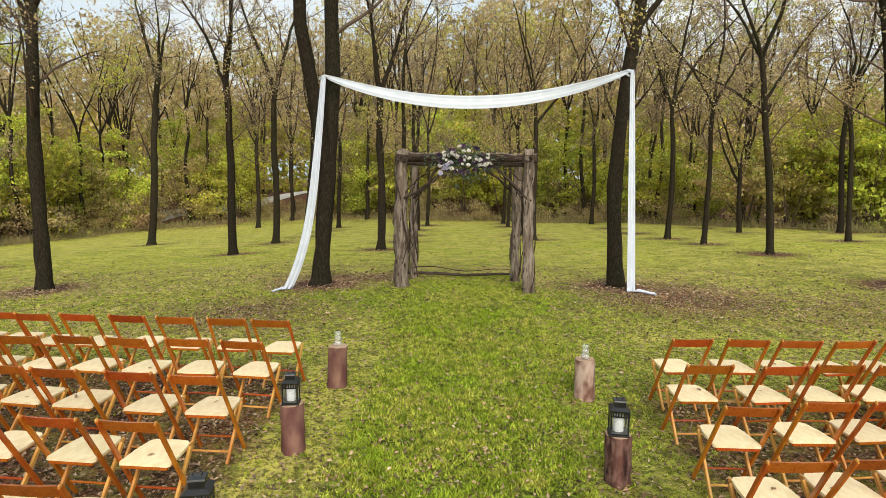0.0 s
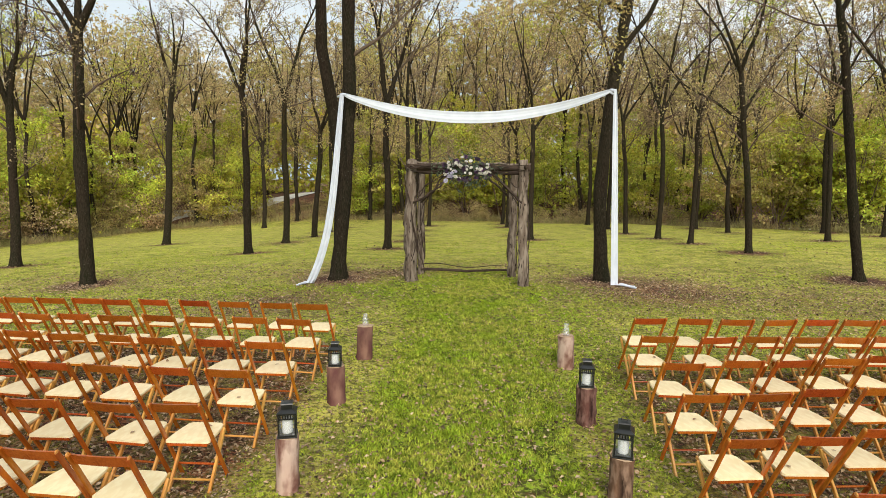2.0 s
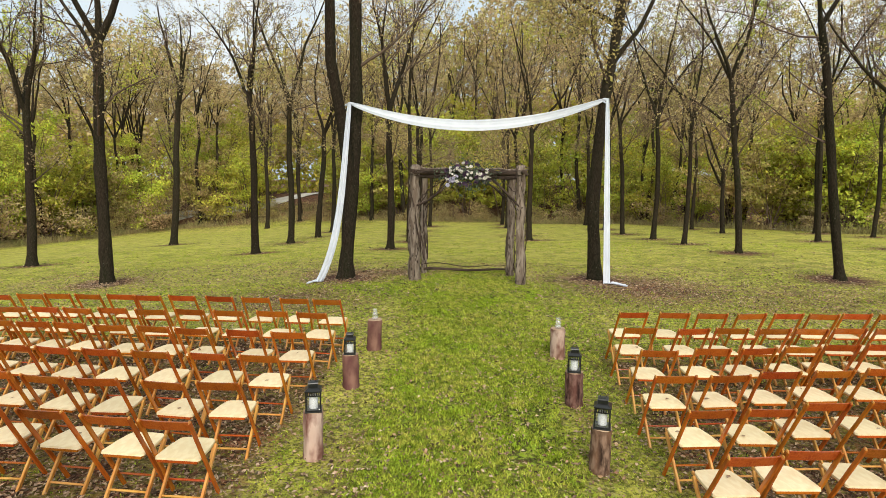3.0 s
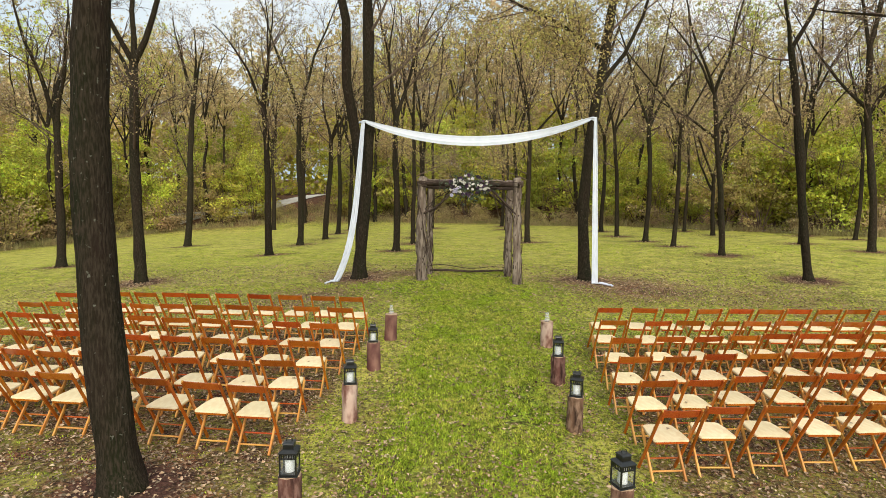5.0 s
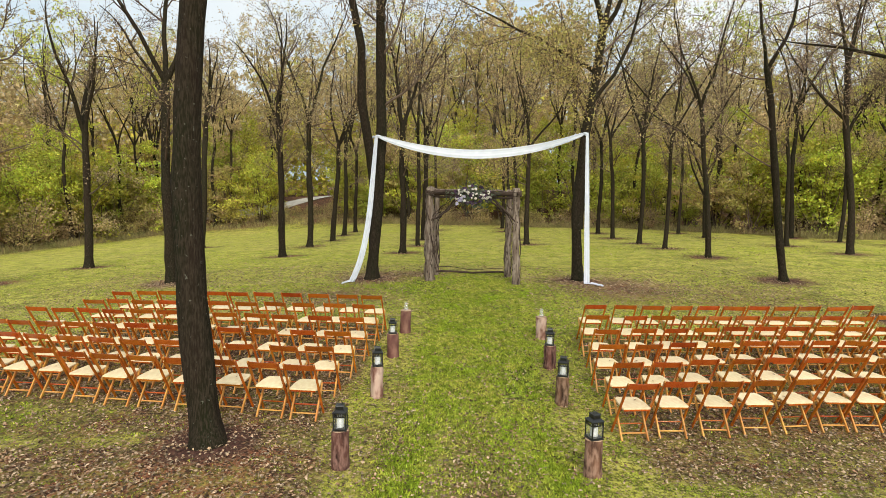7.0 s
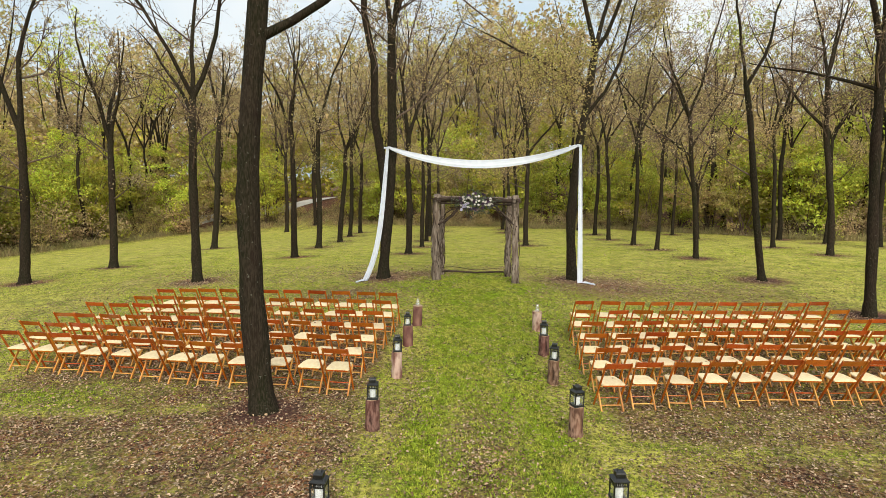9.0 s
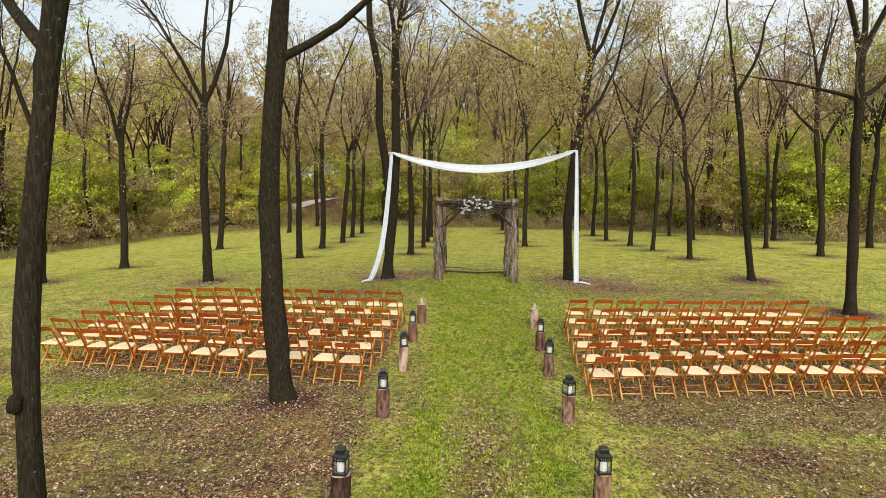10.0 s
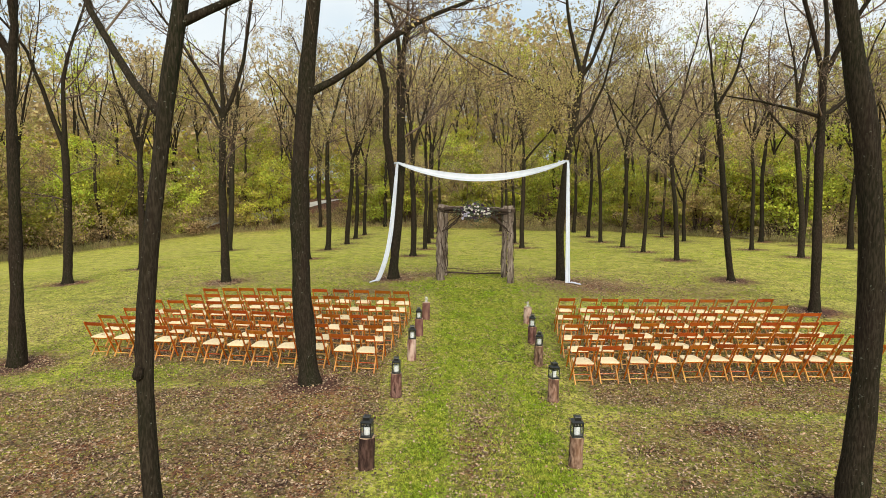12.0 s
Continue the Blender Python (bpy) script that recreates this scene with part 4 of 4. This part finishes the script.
# ==== log pedestals, lanterns and jars ====
def log_pedestal(x, y, r, h, seed, label, mat):
    rng = np.random.default_rng(seed)
    t = thing("log_pedestal", pose(x, y, float(ground_z(x, y)), 0, 0, rng.uniform(0, 360)), label, "log", "log pedestals along the aisle")
    n, z = 20, np.array([-0.03, 0.0, 0.02, 0.08, 0.18, 0.3, 0.5, 0.7, 0.86, 0.96, 1.0]) * h
    a = np.arange(n) * 2 * math.pi / n
    ridge = 1 + 0.05 * np.sin(3 * a + rng.uniform(0, 6)) + 0.03 * np.sin(7 * a + rng.uniform(0, 6)) + 0.02 * rng.standard_normal(n)
    sway = 0.012 * r / 0.1
    rad = r * (1.0 + 0.03 * np.exp(-np.maximum(z, 0) / 0.06) - 0.02 * z / h)
    V = np.stack([rad[:, None] * ridge * np.cos(a) + sway * (z / h)[:, None] * math.cos(seed), rad[:, None] * ridge * np.sin(a) + sway * (z / h)[:, None] * math.sin(seed),
                  z[:, None] + 0 * a], -1)
    V[:, :, :2] += 0.003 * rng.standard_normal((len(z), n, 2))
    i, j = np.meshgrid(np.arange(len(z) - 1), np.arange(n), indexing="ij")
    F = np.stack([i * n + j, i * n + (j + 1) % n, (i + 1) * n + (j + 1) % n, (i + 1) * n + j], -1).reshape(-1, 4)
    put_part("bark_side", mesh_data("bark_side", V.reshape(-1, 3), F, mat, True), t)
    ring = V[-1].copy()
    mid = ring.mean(0)
    bm = bmesh.new()
    low = [bm.verts.new(p) for p in ring]
    high = [bm.verts.new(mid + (p - mid) * 0.95 + np.array([0, 0, 0.006])) for p in ring]
    for k in range(n):
        bm.faces.new((low[k], low[(k + 1) % n], high[(k + 1) % n], high[k]))
    bm.faces.new(high)
    part("cut_top", bm, STUMP_TOP, t, "pale sawn end grain")
    return t, Vector((x, y, float(ground_z(x, y)))) + Matrix.Rotation(t.rotation_euler.z, 3, "Z") @ Vector((mid[0], mid[1], h + 0.006))


def lantern():
    """A square metal candle lantern, its foot at the origin."""
    t = thing("lantern", Matrix(), "black metal candle lantern with a white pillar candle on a log", "lantern", "lanterns along the aisle")
    w = 0.062
    bm = bmesh.new()
    box(bm, 0.136, 0.136, 0.008, pose(0, 0, 0.004), 0.002)
    box(bm, 0.124, 0.124, 0.012, pose(0, 0, 0.014), 0.002)
    part("base", bm, BLACK_METAL, t)
    for sx in (-1, 1):
        for sy in (-1, 1):
            bm = bmesh.new()
            box(bm, 0.011, 0.011, 0.145, pose(sx * (w - 0.006), sy * (w - 0.006), 0.0925), 0.001)
            part("corner_post", bm, BLACK_METAL, t)
    for k in range(4):
        turn = Matrix.Rotation(radians(90 * k), 4, "Z")
        bm = bmesh.new()
        box(bm, 0.124, 0.006, 0.010, turn @ pose(0, -w + 0.004, 0.135), 0.001)
        for q in range(6):
            box(bm, 0.008, 0.004, 0.024, turn @ pose(-0.044 + q * 0.0176, -w + 0.004, 0.152))
        box(bm, 0.124, 0.006, 0.010, turn @ pose(0, -w + 0.004, 0.168), 0.001)
        part("vent_rail", bm, BLACK_METAL, t)
        bm = bmesh.new()
        box(bm, 0.1, 0.002, 0.108, turn @ pose(0, -w + 0.006, 0.076))
        pane = part("pane", bm, GLASS, t, "clear glass pane")
        pane.visible_shadow = False
    bm = bmesh.new()
    prof = [(0.065, 0.170), (0.067, 0.176), (0.044, 0.194), (0.037, 0.197), (0.037, 0.228), (0.042, 0.230), (0.039, 0.238), (0.012, 0.242)]
    rings = []
    for r, z in prof:
        rings.append([bm.verts.new((sx * r, sy * r, z)) for sx, sy in ((-1, -1), (1, -1), (1, 1), (-1, 1))])
    for a, b in zip(rings, rings[1:]):
        for k in range(4):
            bm.faces.new((a[k], a[(k + 1) % 4], b[(k + 1) % 4], b[k]))
    bm.faces.new(rings[0][::-1])
    bm.faces.new(rings[-1])
    roof = part("roof", bm, BLACK_METAL, t)
    ring = [(0.022 * math.cos(a), 0, 0.252 + 0.018 * math.sin(a)) for a in np.linspace(-0.6, math.pi + 0.6, 13)]
    put_part("handle", mesh_data("handle", *tube_arrays(ring, [0.0028] * 13, 5), BLACK_METAL, True), roof)
    bm = bmesh.new()
    rings = lathe(bm, [(0.034, 0.021), (0.035, 0.03), (0.035, 0.122), (0.033, 0.125), (0.012, 0.1235)], 16)
    bm.faces.new(rings[-1])
    candle = part("candle", bm, CANDLE, t, "white pillar candle", True)
    put_part("wick", mesh_data("wick", *tube_arrays([(0, 0, 0.122), (0.001, 0, 0.134)], [0.0015, 0.001], 5), VINE, True), candle)
    return t


def jar(at):
    """A clear glass jar with a stepped neck."""
    t = thing("glass_jar", pose(*at), "clear stepped glass jar on a log", "jar", "jars at the front of the aisle")
    bm = bmesh.new()
    prof = [(0.001, 0.0), (0.040, 0.0), (0.043, 0.004), (0.043, 0.046), (0.037, 0.052), (0.035, 0.056), (0.037, 0.060), (0.037, 0.094), (0.031, 0.100), (0.029, 0.104),
            (0.031, 0.108), (0.031, 0.150), (0.029, 0.151), (0.029, 0.145)]
    lathe(bm, prof, 18)
    ob = part("jar_body", bm, JAR_GLASS, t, smooth=True)
    ob.visible_shadow = False
    return t


pale, black, smooth = ("pale grey-pink barkless log standing on end in the grass", "nearly black bark-covered log standing on end in the grass",
                       "smooth mauve-brown barkless log standing on end in the grass")
dark, red = ("dark red-brown cedar log standing on end in the grass",
                   "red-brown cedar log standing on end in the grass")
LOGS = [(-1.97, 3.05, 0.105, 0.44, smooth, "jar"), (0.67, 2.96, 0.105, 0.415, pale, "jar"), (-2.01, 1.64, 0.098, 0.41, smooth, 8), (0.635, 1.38, 0.10, 0.39, dark, -6),
        (-2.00, -0.06, 0.090, 0.45, pale, 14), (0.63, -0.07, 0.092, 0.42, dark, -14), (-2.04, -2.15, 0.097, 0.42, dark, 4), (0.67, -2.04, 0.096, 0.41, red, 24),
        (-2.09, -4.64, 0.105, 0.43, black, -3), (0.66, -4.36, 0.090, 0.41, red, 6)]
LOG_SIDE = {pale: STUMP_PALE, smooth: STUMP_MAUVE, black: STUMP_DARK, dark: STUMP_BARK, red: STUMP_BARK}
first_lantern = None
for k, (x, y, r, hgt, label, load) in enumerate(LOGS):
    ped, top = log_pedestal(x, y, r, hgt, 40 + k, label, LOG_SIDE[label])
    if load == "jar":
        jar(top)
    elif first_lantern is None:
        first_lantern = lantern()
        first_lantern.matrix_basis = pose(*top, 0, 0, load) @ Matrix.Scale(1.07, 4)
    else:
        copy_thing(first_lantern, pose(*top, 0, 0, load) @ Matrix.Scale(1.07, 4))


# ==== rustic arch ====
arch = thing("rustic_arch", pose(0, 0, 0), "rustic wedding arch of weathered logs wrapped in vines, on the lawn", "arch")
arch_rng = np.random.default_rng(3)


def log_mesh(name, a, b, r0, r1, mat, sides=14, segs=16, rough=0.06, bow=0.0):
    a, b = np.array(a, float), np.array(b, float)
    t = np.linspace(0, 1, segs)
    pts = a + (b - a) * t[:, None] + bow * np.sin(math.pi * t)[:, None] * arch_rng.standard_normal(3) + 0.012 * arch_rng.standard_normal((segs, 3))
    rad = (r0 + (r1 - r0) * t) * (1 + 0.05 * np.sin(7 * t + arch_rng.uniform(0, 6)))
    V, F = tube_arrays(pts, rad, sides)
    V = V.reshape(segs, sides, 3)
    ridge = 1 + rough * arch_rng.standard_normal(sides)[None, :] + 0.5 * rough * arch_rng.standard_normal((segs, sides))
    V = pts[:, None, :] + (V - pts[:, None, :]) * ridge[..., None]
    V = np.concatenate([V.reshape(-1, 3), pts[:1], pts[-1:]])
    caps = []
    for k in range(sides):
        caps.append((segs * sides, (k + 1) % sides, k, k))
        caps.append((segs * sides + 1, (segs - 1) * sides + k, (segs - 1) * sides + (k + 1) % sides, (segs - 1) * sides + (k + 1) % sides))
    me = mesh_data(name, V, F, mat, True)
    bm = bmesh.new()
    bm.from_mesh(me)
    bm.verts.ensure_lookup_table()
    for ring, c in ((range(sides), segs * sides), (range((segs - 1) * sides, segs * sides), segs * sides + 1)):
        ring = list(ring)
        for k in range(sides):
            bm.faces.new((bm.verts[ring[k]], bm.verts[ring[(k + 1) % sides]], bm.verts[c]))
    bmesh.ops.recalc_face_normals(bm, faces=bm.faces)
    bm.to_mesh(me)
    bm.free()
    return me


FL, FR, RL, RR = (-1.91, 7.92), (0.46, 7.6), (-1.80, 9.05), (0.31, 8.8)
for (x, y), r0, r1, top, tx in ((FL, 0.125, 0.10, 2.82, 0.02), (FR, 0.108, 0.09, 2.82, -0.04), (RL, 0.08, 0.07, 2.74, 0.0), (RR, 0.095, 0.075, 2.74, 0.0)):
    put_part("post", log_mesh("post", (x, y, -0.02), (x + tx, y + 0.08, top), r0, r1, LOG_GREY, rough=0.13, sides=18, segs=22), arch)
for a, b, z0, z1, r, mat in ((FL, FR, 2.65, 2.64, 0.078, VINE), (FL, FR, 2.75, 2.72, 0.026, LOG_GREY), (RL, RR, 2.64, 2.62, 0.055, VINE), (FL, RL, 2.68, 2.66, 0.042, VINE),
                          (FR, RR, 2.66, 2.66, 0.042, VINE), (FL, FR, 2.56, 2.55, 0.03, VINE)):
    d = np.array(b) - np.array(a)
    d = d / np.linalg.norm(d) * (0.10 if a is FL and b is FR else 0.16)
    oy = 0.13 if a is FL and b is FR else 0.0
    put_part("top_beam", log_mesh("top_beam", (a[0] - d[0], a[1] - d[1] + oy, z0), (b[0] + d[0], b[1] + d[1] + oy, z1), r, r * 0.85, mat, 9, 18, 0.1, 0.02), arch)
put_part("bottom_rail", log_mesh("bottom_rail", (RL[0] - 0.1, RL[1], 0.33), (RR[0] + 0.1, RR[1], 0.36), 0.032, 0.026, VINE, 8, 7, 0.12, 0.01), arch)
for p, q in ((FL, FR), (FR, FL), (RL, RR), (RR, RL)):
    d = np.array(q) - np.array(p)
    d = d / np.linalg.norm(d)
    put_part("brace", log_mesh("brace", (p[0], p[1], 1.88), (p[0] + 0.75 * d[0], p[1] + 0.75 * d[1], 2.56), 0.028, 0.02, VINE, 7, 10, 0.1, 0.05), arch)


def vine(points, r):
    t = np.linspace(0, 1, len(points))
    put_part("vine", mesh_data("vine", *tube_arrays(points, r * (1 - 0.5 * t), 5, lumps=0.08, rng=arch_rng), VINE, True), arch)


for (x, y), rr, turns in ((FL, 0.14, 3), (FL, 0.15, 2), (FR, 0.122, 2), (FR, 0.118, 1), (RL, 0.10, 3), (RL, 0.105, 2), (RR, 0.11, 3)):
    for _ in range(turns):
        a0, spin, n = arch_rng.uniform(0, 6.28), arch_rng.uniform(0.5, 1.5) * (1 if arch_rng.random() < 0.5 else -1), 34
        z = np.linspace(arch_rng.uniform(0.2, 0.7), arch_rng.uniform(2.1, 2.72), n)
        a = a0 + spin * 2 * math.pi * z / 3 + 0.3 * np.sin(z * 4)
        q = rr * (1 + 0.12 * np.sin(z * 5 + a0) - 0.07 * z)
        vine(np.stack([x + q * np.cos(a), y + 0.03 * z + q * np.sin(a), z], 1), arch_rng.uniform(0.010, 0.018))
for p, q, z0, z1 in ((FL, FR, 1.45, 2.6), (FR, FL, 1.35, 2.58), (RL, RR, 1.55, 2.62), (RR, RL, 1.65, 2.62), (FL, RL, 1.85, 2.7), (FR, RR, 1.65, 2.7), (FL, FR, 1.75, 2.62), (FR, FL, 1.85, 2.58)):
    n = 16
    t = np.linspace(0, 1, n)
    reach = arch_rng.uniform(0.25, 0.5)
    base = np.array([p[0], p[1], z0]) + t[:, None] * (np.array([q[0] - p[0], q[1] - p[1], 0]) * reach) + np.stack([0 * t, 0 * t, (z1 - z0) * np.sqrt(t)], 1)
    vine(base + 0.02 * arch_rng.standard_normal((n, 3)), 0.015)
for k in range(7):
    n = 22
    t = np.linspace(0, 1, n)
    y0 = -0.12 if k < 5 else 1.3
    pa, pb = (FL, FR) if k < 5 else (RL, RR)
    base = np.array([pa[0], pa[1] - 0.08, 0]) + t[:, None] * np.array([pb[0] - pa[0], pb[1] - pa[1], 0])
    wave = np.stack([0 * t, 0.06 * np.sin(9 * t + k), 2.63 + 0.07 * np.sin(6 * t + 2 * k)], 1)
    vine(base + wave, 0.014)
n = 18
t = np.linspace(0, 1, n)
vine(np.stack([RL[0] + (RR[0] - RL[0]) * t, RL[1] + (RR[1] - RL[1]) * t - 0.04, 0.43 + 0.035 * np.sin(9 * t)], 1), 0.012)

# ==== flowers on the arch ====
flowers = thing("flower_arrangement", pose(-0.72, 7.74, 2.57), "swag of white roses, purple blooms and sprigs tied to the arch", "flowers")
flower_rng = np.random.default_rng(9)


def bloom(r, mat, m, petals=9):
    bm = bmesh.new()
    for ring, (rr, z, tilt, cnt) in enumerate(((0.15, 0.40, 70, 4), (0.42, 0.22, 45, 6), (0.66, 0.0, 18, petals))):
        for k in range(cnt):
            a = 2 * math.pi * k / cnt + ring * 0.5
            bmesh.ops.create_grid(bm, x_segments=2, y_segments=2, size=0.36, matrix=Matrix.Scale(r, 4) @ Matrix.Rotation(a, 4, "Z") @ pose(rr, 0, z, 0, -tilt, 0) @ pose(0, 0, 0, 0, 0, 45))
    me = bpy.data.meshes.new("bloom")
    bm.to_mesh(me)
    bm.free()
    me.materials.append(mat)
    return me


BLOOMS = [bloom(0.038, PETAL_WHITE, None), bloom(0.027, PETAL_WHITE, None, 7), bloom(0.042, PETAL_PURPLE, None), bloom(0.045, PETAL_LILAC, None)]
for k in range(104):
    u = flower_rng.uniform(-1, 1)
    x = 0.5 * u
    z = flower_rng.uniform(-0.28, 0.33) * (1 - 0.6 * abs(u)) + 0.02
    y = -0.11 - 0.15 * (1 - abs(u)) * flower_rng.random() - 0.02
    kind = 0 if k < 24 else 1 if k < 46 else 2 if k < 97 else 3
    if kind == 3:
        x, z = -0.36 + 0.06 * flower_rng.standard_normal(), -0.02 + 0.06 * flower_rng.standard_normal()
    if kind == 2:
        y += 0.04
    put_part("bloom", BLOOMS[kind], flowers, "", pose(x, y, z, 60 + flower_rng.uniform(-35, 35), flower_rng.uniform(-35, 35), 0))
N = 900
u = np.clip(flower_rng.standard_normal(N) * 0.42, -1, 1)
P = np.stack([0.72 * u, -0.08 + 0.10 * flower_rng.standard_normal(N), 0.02 + 0.17 * flower_rng.standard_normal(N) * (1.1 - 0.6 * abs(u))], 1)
tagged(put_part("greenery", mesh_data("greenery", *leaf_arrays(P, 0.075, flower_rng, slim=0.4), EUCALYPTUS), flowers, "grey-green eucalyptus sprigs"), kind="stuff")

# ==== white drape between the two trees ====
drape = thing("fabric_drape", pose(0, 0, 0), "white chiffon drape swagged between two tree trunks", "drape")
KL, KR = np.array([-3.42, 8.27, 4.19]), np.array([2.335, 8.45, 4.33])


def cloth(name, centre, across, depth, folds, label=""):
    """A gathered strip: centre line, half-width way, fold depth way."""
    C, A, D = np.asarray(centre, float), np.asarray(across, float), np.asarray(depth, float)
    n, w = len(C), 25
    v = np.linspace(-1, 1, w)
    ph = np.linspace(0, 1.2, n)
    ripple = np.sin(v[None, :] * folds * math.pi + ph[:, None]) + 0.35 * np.sin(v[None, :] * folds * 2.3 * math.pi + 2 * ph[:, None] + 1)
    V = C[:, None, :] + v[None, :, None] * A[:, None, :] + ripple[..., None] * D[:, None, :]
    i, j = np.meshgrid(np.arange(n - 1), np.arange(w - 1), indexing="ij")
    F = np.stack([i * w + j, i * w + j + 1, (i + 1) * w + j + 1, (i + 1) * w + j], -1).reshape(-1, 4)
    return put_part(name, mesh_data(name, V.reshape(-1, 3), F, CLOTH, True), drape, label)


n = 60
t = np.linspace(0, 1, n)
sag = 0.53 * (4 * t * (1 - t))
centre = KL + (KR - KL) * t[:, None] - np.stack([0 * t, 0 * t, sag], 1)
half = 0.02 + 0.105 * np.sqrt(np.clip(4 * t * (1 - t), 0, 1))
cloth("swag", centre, np.stack([0 * t, 0.25 * half, half], 1), np.stack([0 * t, 0.010 * np.ones(n), 0 * t], 1), 1.4)


def fall(top, foot, curve, tail, label):
    z = np.linspace(0, 1, 46)
    x = top[0] + (foot[0] - top[0]) * curve(z)
    y = top[1] + (foot[1] - top[1]) * z
    low = float(ground_z(*foot)) + 0.03
    hgt = top[2] + (low - top[2]) * z
    C = np.stack([x, y, hgt], 1)
    tx = np.linspace(0.06, 1, 14)
    T = np.stack([foot[0] + tail[0] * tx, foot[1] + tail[1] * tx, low + 0.005 + 0.02 * np.sin(5 * tx)], 1)
    C = np.concatenate([C, T])
    m = len(C)
    wide = np.concatenate([0.035 + 0.05 * np.sqrt(z), np.full(14, 0.10) * np.linspace(1, 0.8, 14)])
    flat = np.concatenate([np.zeros(46), smooth01(tx * 3)])
    A = np.stack([wide * (1 - flat), 0.3 * wide + wide * flat * 0.8, 0 * wide], 1)
    D = np.stack([np.zeros(m), 0.011 * (1 - flat), 0.018 * flat], 1)
    cloth("fall", C, A, D, 2.2, label)


fall(KL + np.array([-0.02, -0.02, 0.02]), (-4.06, 7.75), lambda z: 0.42 * z + 0.58 * z ** 5, (-0.24, -0.12), "")
fall(KR + np.array([0.05, -0.02, 0.02]), (2.48, 8.12), lambda z: z, (0.42, -0.14), "")
for K in (KL, KR):
    bm = bmesh.new()
    bmesh.ops.create_icosphere(bm, subdivisions=2, radius=0.055, matrix=pose(*K) @ Matrix.Diagonal((1.3, 0.6, 0.6, 1)))
    for v in bm.verts:
        v.co += 0.012 * Vector(noise.noise_vector(v.co * 14))
    part("knot", bm, CLOTH, drape, "", True)
for (x, y, r), K in (((-3.42, 8.55, 0.165), KL), ((2.30, 8.95, 0.15), KR)):
    ring = [(x + (r + 0.012) * math.cos(a), y + (r + 0.012) * math.sin(a), K[2] + 0.02 * math.sin(3 * a)) for a in np.linspace(0, 2 * math.pi, 28)]
    put_part("tie", mesh_data("tie", *tube_arrays(ring, [0.022] * 28, 6), CLOTH, True), drape, "twisted white tie round the trunk")
